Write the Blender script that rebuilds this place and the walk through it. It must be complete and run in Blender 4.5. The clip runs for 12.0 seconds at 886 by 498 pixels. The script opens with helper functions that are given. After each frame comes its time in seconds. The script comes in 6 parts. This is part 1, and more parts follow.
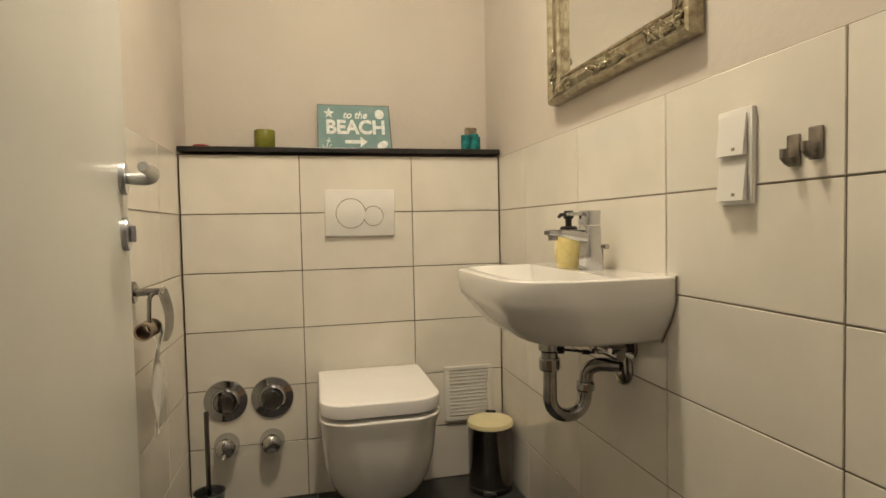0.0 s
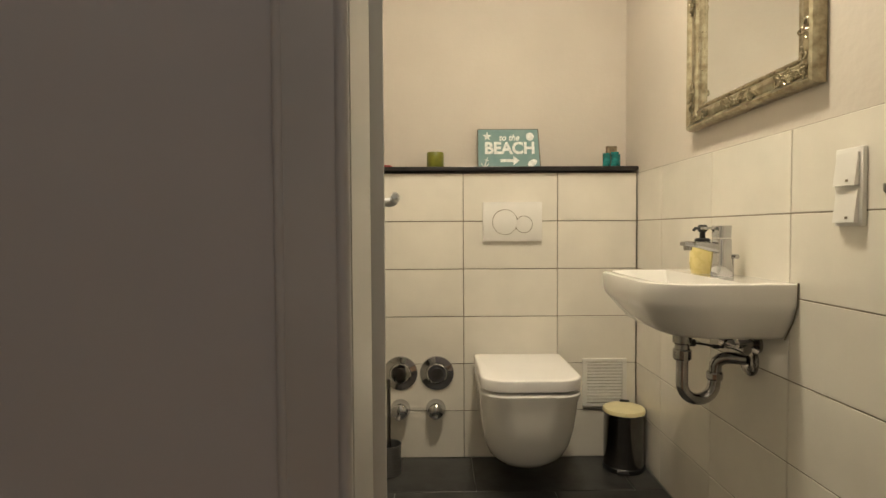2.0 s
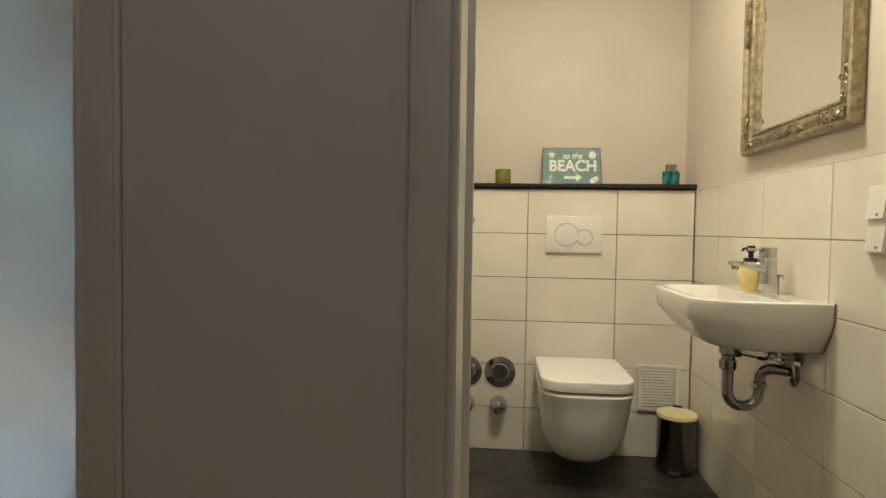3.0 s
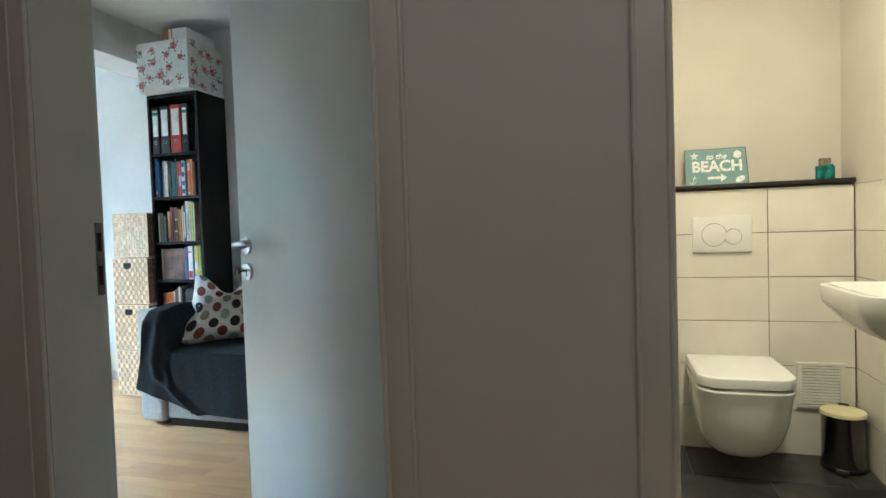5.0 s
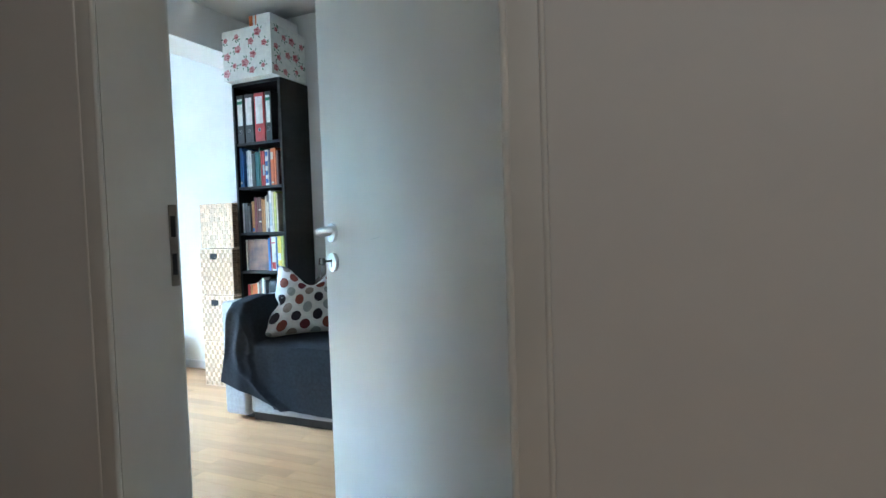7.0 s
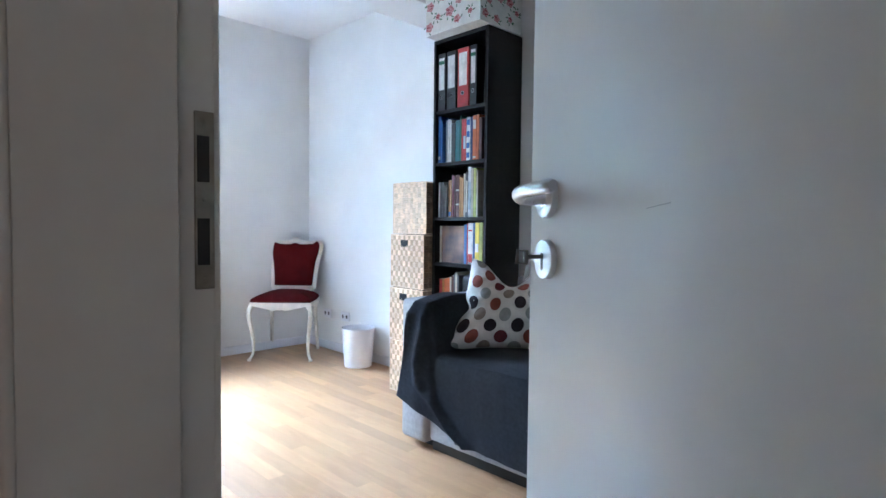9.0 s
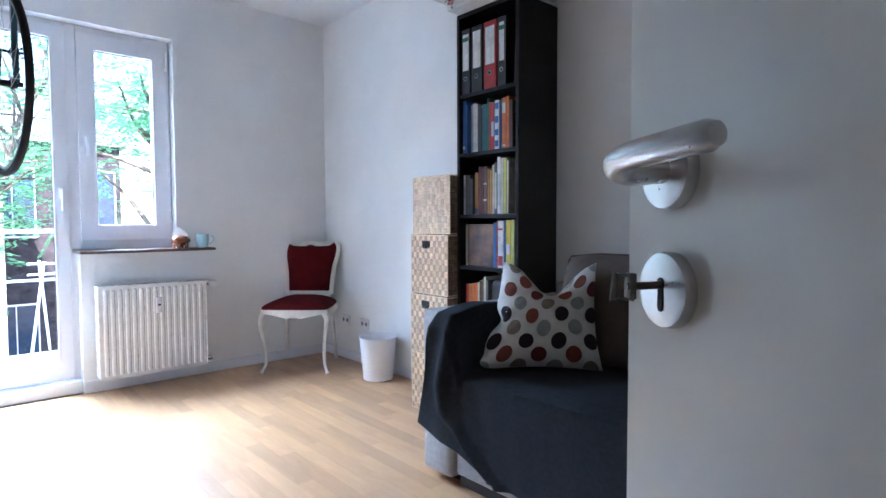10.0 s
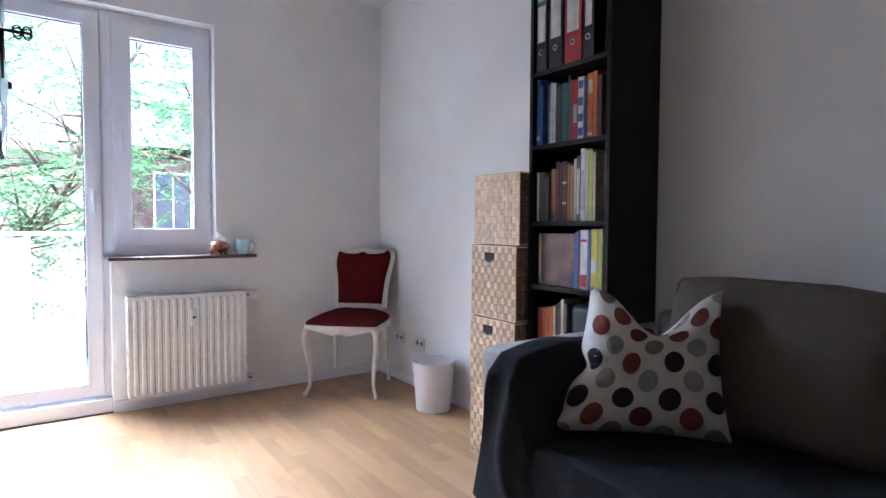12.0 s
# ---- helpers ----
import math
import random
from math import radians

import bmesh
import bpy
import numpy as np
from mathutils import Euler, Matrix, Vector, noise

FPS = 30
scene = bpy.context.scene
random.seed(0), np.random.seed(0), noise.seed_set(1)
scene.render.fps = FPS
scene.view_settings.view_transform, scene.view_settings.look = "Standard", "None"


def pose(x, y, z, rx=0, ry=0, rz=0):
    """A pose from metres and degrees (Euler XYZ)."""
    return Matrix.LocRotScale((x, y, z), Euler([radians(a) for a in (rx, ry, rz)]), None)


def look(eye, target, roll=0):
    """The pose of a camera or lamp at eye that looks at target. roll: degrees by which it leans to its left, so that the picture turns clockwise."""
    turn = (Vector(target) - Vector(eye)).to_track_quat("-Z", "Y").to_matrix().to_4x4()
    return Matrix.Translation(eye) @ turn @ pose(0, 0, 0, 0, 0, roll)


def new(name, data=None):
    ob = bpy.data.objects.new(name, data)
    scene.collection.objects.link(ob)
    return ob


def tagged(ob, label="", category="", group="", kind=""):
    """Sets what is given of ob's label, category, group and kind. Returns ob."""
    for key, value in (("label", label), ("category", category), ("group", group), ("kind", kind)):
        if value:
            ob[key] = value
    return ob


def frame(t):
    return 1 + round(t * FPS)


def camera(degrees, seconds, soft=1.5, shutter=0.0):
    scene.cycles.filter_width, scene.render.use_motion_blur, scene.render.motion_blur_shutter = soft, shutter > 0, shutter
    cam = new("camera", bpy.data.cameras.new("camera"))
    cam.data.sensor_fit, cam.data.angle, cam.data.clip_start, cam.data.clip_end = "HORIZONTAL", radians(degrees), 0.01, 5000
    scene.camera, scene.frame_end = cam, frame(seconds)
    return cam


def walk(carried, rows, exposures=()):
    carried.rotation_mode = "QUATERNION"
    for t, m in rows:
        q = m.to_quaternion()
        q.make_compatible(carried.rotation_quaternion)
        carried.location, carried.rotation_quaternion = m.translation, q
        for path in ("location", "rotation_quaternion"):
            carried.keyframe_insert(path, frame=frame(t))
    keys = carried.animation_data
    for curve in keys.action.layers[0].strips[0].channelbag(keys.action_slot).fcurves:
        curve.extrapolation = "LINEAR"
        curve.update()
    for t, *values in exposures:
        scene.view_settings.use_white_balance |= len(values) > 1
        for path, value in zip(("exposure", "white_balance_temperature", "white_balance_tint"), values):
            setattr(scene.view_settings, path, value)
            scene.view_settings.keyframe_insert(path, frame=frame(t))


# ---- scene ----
cam = camera(76.6, 12.0)
PATH = [
    (0, (0.034, -0.02, 0.944), (0.49, 1.926, 0.863), -1.2),
    (0.5, (0.036, -0.108, 0.944), (0.384, 1.86, 0.862), -0.2),
    (1, (-0.004, -0.181, 0.948), (0.157, 1.811, 0.872), -0.6),
    (1.5, (-0.07, -0.274, 0.957), (0.047, 1.722, 0.884), -0.8),
    (2, (-0.11, -0.347, 0.966), (-0.089, 1.651, 0.897), -0.3),
    (2.5, (-0.114, -0.458, 1.008), (-0.287, 1.533, 0.934), 0.8),
    (2.7, (-0.119, -0.507, 1.008), (-0.332, 1.481, 0.941), 1.2),
    (4.3, (-0.224, -0.79, 1.05), (-0.268, 1.208, 0.961), -2.6),
    (4.5, (-0.246, -0.81, 1.053), (-0.458, 1.178, 0.981), -1.9),
    (5, (-0.277, -0.828, 1.061), (-0.853, 1.086, 0.992), -1.9),
    (5.5, (-0.287, -0.831, 1.058), (-1.01, 1.033, 0.995), -2.2),
    (6, (-0.305, -0.81, 1.058), (-1.122, 1.014, 0.989), -2.1),
    (6.5, (-0.384, -0.744, 1.053), (-1.206, 1.078, 0.982), -1.7),
    (7, (-0.446, -0.62, 1.039), (-1.27, 1.2, 0.958), -1.9),
    (7.5, (-0.548, -0.442, 1.033), (-1.413, 1.359, 0.954), -0.2),
    (7.7, (-0.589, -0.394, 1.026), (-1.597, 1.331, 0.939), 1.3),
    (9.3, (-1.007, 0.129, 0.992), (-2.448, 1.514, 0.909), 0.2),
    (9.5, (-1.057, 0.173, 0.996), (-2.508, 1.546, 0.911), 0.0),
    (10, (-1.183, 0.298, 0.996), (-2.67, 1.633, 0.905), -0.2),
    (10.5, (-1.273, 0.414, 0.982), (-2.831, 1.666, 0.895), 0.1),
    (11, (-1.367, 0.499, 0.97), (-2.966, 1.696, 0.885), -0.5),
    (11.5, (-1.459, 0.581, 0.975), (-3.049, 1.79, 0.891), -1.0),
    (12, (-1.563, 0.649, 1.02), (-3.202, 1.792, 0.937), 0.3),
]
walk(cam, [(t, look(eye, target, roll)) for t, eye, target, roll in PATH],
     [(0, 3.02, 6350, 10), (2.0, 3.12, 6300, 8), (2.7, 3.08, 6300, 6), (4.3, 3.3, 6000, 0), (5.3, 3.5, 5700, -3), (6.5, 3.88, 5420, -2), (7.7, 4.0, 5400, 4), (9.5, 3.3, 5600, 14), (10.5, 2.76, 5850, 19), (12, 2.62, 6350, 24)])

# ---- light ----
world = bpy.data.worlds.new("world")
scene.world = world
world.use_nodes = True
wt = world.node_tree
sky = wt.nodes.new("ShaderNodeTexSky")
sky.sky_type = "NISHITA"
sky.sun_disc = False
SUN_UP, SUN_TURN = radians(50), radians(115)
sky.sun_elevation, sky.sun_rotation = SUN_UP, SUN_TURN
wt.links.new(sky.outputs[0], wt.nodes["Background"].inputs[0])
wt.nodes["Background"].inputs[1].default_value = 0.15


def lamp(name, kind, m, watts, color, **more):
    data = bpy.data.lights.new(name, kind)
    data.energy, data.color = watts, color
    for key, value in more.items():
        if key == "size":
            data.size = value
        elif key == "size_y":
            data.shape, data.size_y = "RECTANGLE", value
        elif key == "angle":
            data.angle = value
        elif key == "radius":
            data.shadow_soft_size = value
        elif key == "spread":
            data.spread = value
    ob = new(name, data)
    ob.matrix_world = m
    return ob


sun_way = Vector((math.sin(SUN_TURN) * math.cos(SUN_UP), math.cos(SUN_TURN) * math.cos(SUN_UP), math.sin(SUN_UP)))
lamp("sun", "SUN", look(sun_way * 20, (0, 0, 0)), 4.0, (1, 0.95, 0.88), angle=radians(0.5))
# Added area lamp, out of view, boosting the skylight through door and window.
lamp("daylight_fill_over_balcony", "AREA", look((-6.5, 0.75, 3.1), (-4.15, 1.1, 0.4)), 172, (0.58, 0.78, 1.0), size=2.2, size_y=1.3)
lamp("ceiling_light_toilet", "AREA", look((0.16, 1.04, 2.40), (0.16, 1.04, 0)), 2.55, (1, 0.85, 0.62), size=0.16)
# Added fill to lift the unlit corridor; no fitting hangs here.
lamp("corridor_fill", "AREA", look((-0.1, -1.05, 2.42), (-0.1, -1.05, 0)), 0.56, (1, 0.87, 0.79), size=0.9)


# ---- materials ----
def mat(name, color, rough=0.5, metal=0.0, var=0.08, scale=8.0, bump=0.0, bscale=60.0, rnd=0.0, coat=0.0, stretch=(1, 1, 1), color2=None, fine=0.0):
    m = bpy.data.materials.new(name)
    m.use_nodes = True
    nt = m.node_tree
    b = nt.nodes["Principled BSDF"]
    tc = nt.nodes.new("ShaderNodeTexCoord")
    mp = nt.nodes.new("ShaderNodeMapping")
    mp.inputs["Scale"].default_value = stretch
    nt.links.new(tc.outputs["Object"], mp.inputs[0])
    vec = mp.outputs[0]
    if rnd:
        oi = nt.nodes.new("ShaderNodeObjectInfo")
        add = nt.nodes.new("ShaderNodeVectorMath")
        add.operation = "ADD"
        mul = nt.nodes.new("ShaderNodeMath")
        mul.operation = "MULTIPLY"
        mul.inputs[1].default_value = 37.0
        nt.links.new(oi.outputs["Random"], mul.inputs[0])
        nt.links.new(vec, add.inputs[0])
        nt.links.new(mul.outputs[0], add.inputs[1])
        vec = add.outputs[0]
    n1 = nt.nodes.new("ShaderNodeTexNoise")
    n1.inputs["Scale"].default_value = scale
    n1.inputs["Detail"].default_value = 6
    nt.links.new(vec, n1.inputs["Vector"])
    mix = nt.nodes.new("ShaderNodeMix")
    mix.data_type = "RGBA"
    c2 = color2 or tuple(c * (1 - var * 2) for c in color)
    mix.inputs[6].default_value = (*[min(1, c * (1 + (0 if color2 else var))) for c in color], 1)
    mix.inputs[7].default_value = (*c2, 1)
    ramp = nt.nodes.new("ShaderNodeMapRange")
    ramp.inputs[1].default_value, ramp.inputs[2].default_value = 0.35, 0.65
    nt.links.new(n1.outputs[0], ramp.inputs[0])
    nt.links.new(ramp.outputs[0], mix.inputs[0])
    out = mix.outputs[2]
    if rnd:
        hsv = nt.nodes.new("ShaderNodeHueSaturation")
        rr = nt.nodes.new("ShaderNodeMapRange")
        rr.inputs[3].default_value, rr.inputs[4].default_value = 1 - rnd, 1 + rnd
        nt.links.new(oi.outputs["Random"], rr.inputs[0])
        nt.links.new(rr.outputs[0], hsv.inputs["Value"])
        nt.links.new(out, hsv.inputs["Color"])
        out = hsv.outputs[0]
    nt.links.new(out, b.inputs["Base Color"])
    b.inputs["Metallic"].default_value = metal
    n3 = nt.nodes.new("ShaderNodeTexNoise")
    n3.inputs["Scale"].default_value = scale * 3.1
    nt.links.new(vec, n3.inputs["Vector"])
    rg = nt.nodes.new("ShaderNodeMapRange")
    rg.inputs[3].default_value, rg.inputs[4].default_value = max(0.02, rough * 0.8), min(1, rough * 1.2)
    nt.links.new(n3.outputs[0], rg.inputs[0])
    nt.links.new(rg.outputs[0], b.inputs["Roughness"])
    b.inputs["Coat Weight"].default_value = coat
    if bump:
        n2 = nt.nodes.new("ShaderNodeTexNoise")
        n2.inputs["Scale"].default_value = bscale
        n2.inputs["Detail"].default_value = 4
        nt.links.new(vec, n2.inputs["Vector"])
        bp = nt.nodes.new("ShaderNodeBump")
        bp.inputs["Strength"].default_value = bump
        bp.inputs["Distance"].default_value = 0.004
        nt.links.new(n2.outputs[0], bp.inputs["Height"])
        nt.links.new(bp.outputs[0], b.inputs["Normal"])
    return m


def wood_mat(name, light, dark, rough, rnd, stretch=(1.2, 14, 14)):
    m = mat(name, light, rough, 0, 0, 1.0, 0.12, 30, rnd=rnd, stretch=stretch, color2=dark)
    nt = m.node_tree
    for n in nt.nodes:
        if n.type == "TEX_NOISE" and abs(n.inputs["Scale"].default_value - 1.0) < 0.01:
            n.inputs["Scale"].default_value = 3.0
            n.inputs["Distortion"].default_value = 1.2
    return m


PLASTER = mat("plaster_white", (0.80, 0.79, 0.77), 0.85, var=0.02, scale=3, bump=0.25, bscale=45)
PLASTER_WC = mat("plaster_cream", (0.62, 0.565, 0.50), 0.85, var=0.02, scale=3, bump=0.25, bscale=45)
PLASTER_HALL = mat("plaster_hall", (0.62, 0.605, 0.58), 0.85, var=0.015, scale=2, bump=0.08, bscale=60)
CEIL = mat("ceiling_paint", (0.80, 0.79, 0.78), 0.9, var=0.02, scale=2, bump=0.15, bscale=60)
TILE = mat("wall_tile_glaze", (0.78, 0.74, 0.66), 0.14, var=0.03, scale=5, rnd=0.02, bump=0.03, bscale=14, coat=0.3)
GROUT = mat("grout", (0.27, 0.23, 0.17), 0.9, var=0.15, scale=20, bump=0.2, bscale=200)
FTILE = mat("floor_tile_slate", (0.045, 0.044, 0.043), 0.38, var=0.25, scale=9, rnd=0.10, bump=0.15, bscale=80)
FGROUT = mat("floor_grout", (0.36, 0.35, 0.32), 0.9, var=0.1, scale=20)
SLAB = mat("dark_stone_slab", (0.018, 0.016, 0.015), 0.3, var=0.25, scale=30)
CERAMIC = mat("sanitary_ceramic", (0.80, 0.78, 0.74), 0.07, var=0.015, scale=4, coat=0.5)
LIDM = mat("lid_plastic", (0.87, 0.85, 0.83), 0.22, var=0.015, scale=4)
PLASTIC = mat("white_plastic", (0.78, 0.76, 0.72), 0.32, var=0.02, scale=10)
CHROME = mat("chrome", (0.56, 0.56, 0.57), 0.04, 1.0, var=0.04, scale=20)
CHROME_OLD = mat("worn_chrome", (0.40, 0.39, 0.38), 0.13, 1.0, var=0.15, scale=25, bump=0.05)
STEEL = mat("brushed_steel", (0.55, 0.55, 0.55), 0.32, 1.0, var=0.08, scale=30, stretch=(1, 1, 12))
ALU = mat("matt_aluminium", (0.62, 0.63, 0.64), 0.30, 1.0, var=0.04, scale=40)
DOORW = mat("door_lacquer", (0.74, 0.74, 0.69), 0.36, var=0.02, scale=3, bump=0.03, bscale=25)
FRAMEW = mat("frame_lacquer", (0.62, 0.61, 0.57), 0.34, var=0.03, scale=4, bump=0.04, bscale=30)
BLACKP = mat("black_plastic", (0.012, 0.012, 0.012), 0.35, var=0.1, scale=20)
DARKHOLE = mat("dark_recess", (0.01, 0.011, 0.012), 0.7, var=0.1)
SILVERWOOD = mat("antique_silver_frame", (0.46, 0.41, 0.29), 0.30, 0.75, var=0.35, scale=45, bump=0.25, bscale=110, color2=(0.24, 0.20, 0.13))
TEALPAINT = mat("teal_board", (0.155, 0.27, 0.27), 0.7, var=0.12, scale=18, bump=0.1, color2=(0.215, 0.32, 0.315))
GREYWOOD = mat("weathered_board_edge", (0.16, 0.13, 0.10), 0.7, var=0.2, scale=30)
WHITEPRINT = mat("white_print", (0.80, 0.82, 0.80), 0.7, var=0.10, scale=60)
GREENWAX = mat("green_wax", (0.19, 0.19, 0.015), 0.35, var=0.2, scale=25, color2=(0.12, 0.13, 0.01))
REDWAX = mat("red_wax", (0.36, 0.03, 0.03), 0.4, var=0.15, scale=30)
TEALGLASS = mat("teal_glaze", (0.02, 0.22, 0.22), 0.2, var=0.3, scale=40, bump=0.3, bscale=60)
CORK = mat("driftwood", (0.28, 0.22, 0.14), 0.8, var=0.2, scale=60)
SOAP = mat("pale_yellow_ceramic", (0.78, 0.66, 0.28), 0.28, var=0.03, scale=12)
CREAM = mat("cream_lid", (0.78, 0.70, 0.42), 0.4, var=0.03, scale=12)
DARKSTEEL = mat("dark_bin_steel", (0.20, 0.19, 0.18), 0.16, 1.0, var=0.1, scale=12)
PAPER = mat("paper", (0.80, 0.78, 0.74), 0.9, var=0.03, scale=20, bump=0.2, bscale=60)
CARDBOARD = mat("roll_cardboard", (0.30, 0.23, 0.16), 0.85, var=0.1, scale=30)
OAK = wood_mat("oak_strip", (0.46, 0.265, 0.135), (0.40, 0.225, 0.112), 0.32, 0.17, stretch=(1, 6, 6))
WINW = mat("window_pvc", (0.76, 0.76, 0.79), 0.28, var=0.004, scale=6)
SILLM = wood_mat("dark_sill", (0.13, 0.06, 0.045), (0.06, 0.03, 0.02), 0.3, 0.02)
for n_ in WINW.node_tree.nodes:
    if n_.type == "MAP_RANGE" and n_.inputs[4].default_value < 0.5:
        n_.inputs[3].default_value, n_.inputs[4].default_value = 0.30, 0.32
RADW = mat("radiator_enamel", (0.80, 0.79, 0.77), 0.28, var=0.015, scale=8)
BLACKWOOD = wood_mat("black_brown_foil", (0.010, 0.009, 0.008), (0.005, 0.005, 0.005), 0.5, 0.05)
BLACKWOOD.node_tree.nodes["Principled BSDF"].inputs["Specular IOR Level"].default_value = 0.25
SOFA_G = mat("sofa_grey_fabric", (0.42, 0.41, 0.41), 0.95, var=0.06, scale=50, bump=0.5, bscale=420)
SOFA_B = mat("sofa_taupe_fabric", (0.110, 0.083, 0.063), 0.95, var=0.05, scale=40, bump=0.5, bscale=420)
THROW = mat("charcoal_throw", (0.040, 0.045, 0.056), 0.95, var=0.10, scale=60, bump=0.6, bscale=380)
VELVET = mat("red_velvet", (0.075, 0.002, 0.003), 0.95, var=0.15, scale=6, bump=0.3, bscale=260)
VELVET.node_tree.nodes["Principled BSDF"].inputs["Specular IOR Level"].default_value = 0.15
CHAIRW = mat("cream_lacquer_wood", (0.74, 0.70, 0.62), 0.35, var=0.06, scale=12, bump=0.05)
BINW = mat("white_bin_plastic", (0.80, 0.78, 0.80), 0.6, var=0.02, scale=8)
MUG = mat("pale_blue_glaze", (0.40, 0.60, 0.66), 0.2, var=0.03, scale=12)
COPPER = mat("copper_glaze", (0.50, 0.22, 0.14), 0.22, 0.8, var=0.1, scale=20)
TYRE = mat("rubber", (0.012, 0.012, 0.016), 0.6, var=0.1, scale=20)
BIKEBLUE = mat("bike_enamel", (0.015, 0.10, 0.14), 0.3, var=0.1, scale=20)
SPOKE = mat("spoke_steel", (0.5, 0.5, 0.5), 0.3, 1.0)
BRASS = mat("old_key_metal", (0.10, 0.09, 0.08), 0.35, 0.9, var=0.2, scale=60)
SEAL = mat("grey_seal", (0.20, 0.20, 0.19), 0.6)
STRIKE = mat("strike_plate_metal", (0.30, 0.27, 0.23), 0.4, 0.85, var=0.12, scale=30)
BARK = mat("bark", (0.16, 0.13, 0.11), 0.9, var=0.3, scale=12, bump=0.6, bscale=20)
LEAF = mat("leaf_green", (0.13, 0.30, 0.15), 0.5, var=0.3, scale=3, color2=(0.08, 0.21, 0.12))
lf = LEAF.node_tree
glow_through = lf.nodes.new("ShaderNodeBsdfTranslucent")
glow_through.inputs[0].default_value = (0.18, 0.46, 0.25, 1)
leaf_mix = lf.nodes.new("ShaderNodeMixShader")
leaf_mix.inputs[0].default_value = 0.55
lf.links.new(lf.nodes["Principled BSDF"].outputs[0], leaf_mix.inputs[1])
lf.links.new(glow_through.outputs[0], leaf_mix.inputs[2])
lf.links.new(leaf_mix.outputs[0], lf.nodes["Material Output"].inputs[0])
BRICKM = mat("brown_brick", (0.050, 0.038, 0.044), 0.9, var=0.3, scale=4, bump=0.4, bscale=30)
RENDERW = mat("pale_render", (0.62, 0.60, 0.57), 0.9, var=0.08, scale=1.5, bump=0.2, bscale=20)
CONCRETE = mat("pale_concrete", (0.45, 0.44, 0.42), 0.9, var=0.12, scale=3, bump=0.3, bscale=30)
GROUNDM = mat("yard_ground", (0.16, 0.15, 0.12), 0.95, var=0.25, scale=0.6, bump=0.4, bscale=5)
ROOFM = mat("roof_tile", (0.20, 0.09, 0.06), 0.85, var=0.2, scale=3)
WINDARK = mat("dark_window_glass", (0.03, 0.05, 0.09), 0.08, var=0.1)


def glass_mat(name):
    m = bpy.data.materials.new(name)
    m.use_nodes = True
    b = m.node_tree.nodes["Principled BSDF"]
    b.inputs["Transmission Weight"].default_value = 1.0
    b.inputs["Roughness"].default_value = 0.0
    b.inputs["IOR"].default_value = 1.1
    b.inputs["Base Color"].default_value = (0.97, 0.99, 0.98, 1)
    return m


GLASS = glass_mat("clear_glass")
MIRROR = mat("mirror_silver", (0.86, 0.88, 0.86), 0.025, 1.0, var=0.0)
MIRROR.node_tree.nodes["Principled BSDF"].inputs["Roughness"].default_value = 0.02


def plain(name, c, rough=0.6, var=0.08):
    return mat(name, c, rough, var=var, scale=25)


# ---- mesh helpers ----
def thing(name, loc=(0, 0, 0), rz=0, label="", category="", group="", kind=""):
    ob = new(name)
    ob.matrix_world = pose(*loc, 0, 0, rz)
    return tagged(ob, label, category, group, kind)


def part(name, bm, material, parent=None, label="", smooth=False, kind=""):
    me = bpy.data.meshes.new(name)
    bmesh.ops.recalc_face_normals(bm, faces=bm.faces)
    if smooth:
        for f in bm.faces:
            f.smooth = True
        for e in bm.edges:
            if len(e.link_faces) == 2 and e.calc_face_angle(0) > radians(38):
                e.smooth = False
    bm.to_mesh(me)
    bm.free()
    me.materials.append(material)
    ob = new(name, me)
    if parent:
        ob.parent = parent
    return tagged(ob, label, kind=kind)


def box(bm, x0, x1, y0, y1, z0, z1, bevel=0.0, seg=2):
    r = bmesh.ops.create_cube(bm, size=1)
    for v in r["verts"]:
        v.co = Vector((x0 + (v.co.x + 0.5) * (x1 - x0), y0 + (v.co.y + 0.5) * (y1 - y0), z0 + (v.co.z + 0.5) * (z1 - z0)))
    if bevel:
        edges = {e for v in r["verts"] for e in v.link_edges}
        bmesh.ops.bevel(bm, geom=list(edges), offset=bevel, segments=seg, profile=0.5, affect="EDGES")
    return bm


def B(*a, **k):
    return box(bmesh.new(), *a, **k)


def lathe(bm, profile, center=(0, 0, 0), axis="z", n=28, caps=True, m=None):
    """profile: (radius, height) pairs along the axis."""
    c = Vector(center)
    rings = []
    for r, h in profile:
        ring = []
        for i in range(n):
            a = 2 * math.pi * i / n
            p = Vector((r * math.cos(a), r * math.sin(a), h))
            if axis == "x":
                p = Vector((p.z, p.x, p.y))
            elif axis == "y":
                p = Vector((p.x, p.z, p.y))
            if m:
                p = m @ p
            ring.append(bm.verts.new(c + p))
        rings.append(ring)
    for a, b in zip(rings, rings[1:]):
        for i in range(n):
            bm.faces.new((a[i], a[(i + 1) % n], b[(i + 1) % n], b[i]))
    if caps:
        bm.faces.new(rings[0])
        bm.faces.new(rings[-1])
    return bm


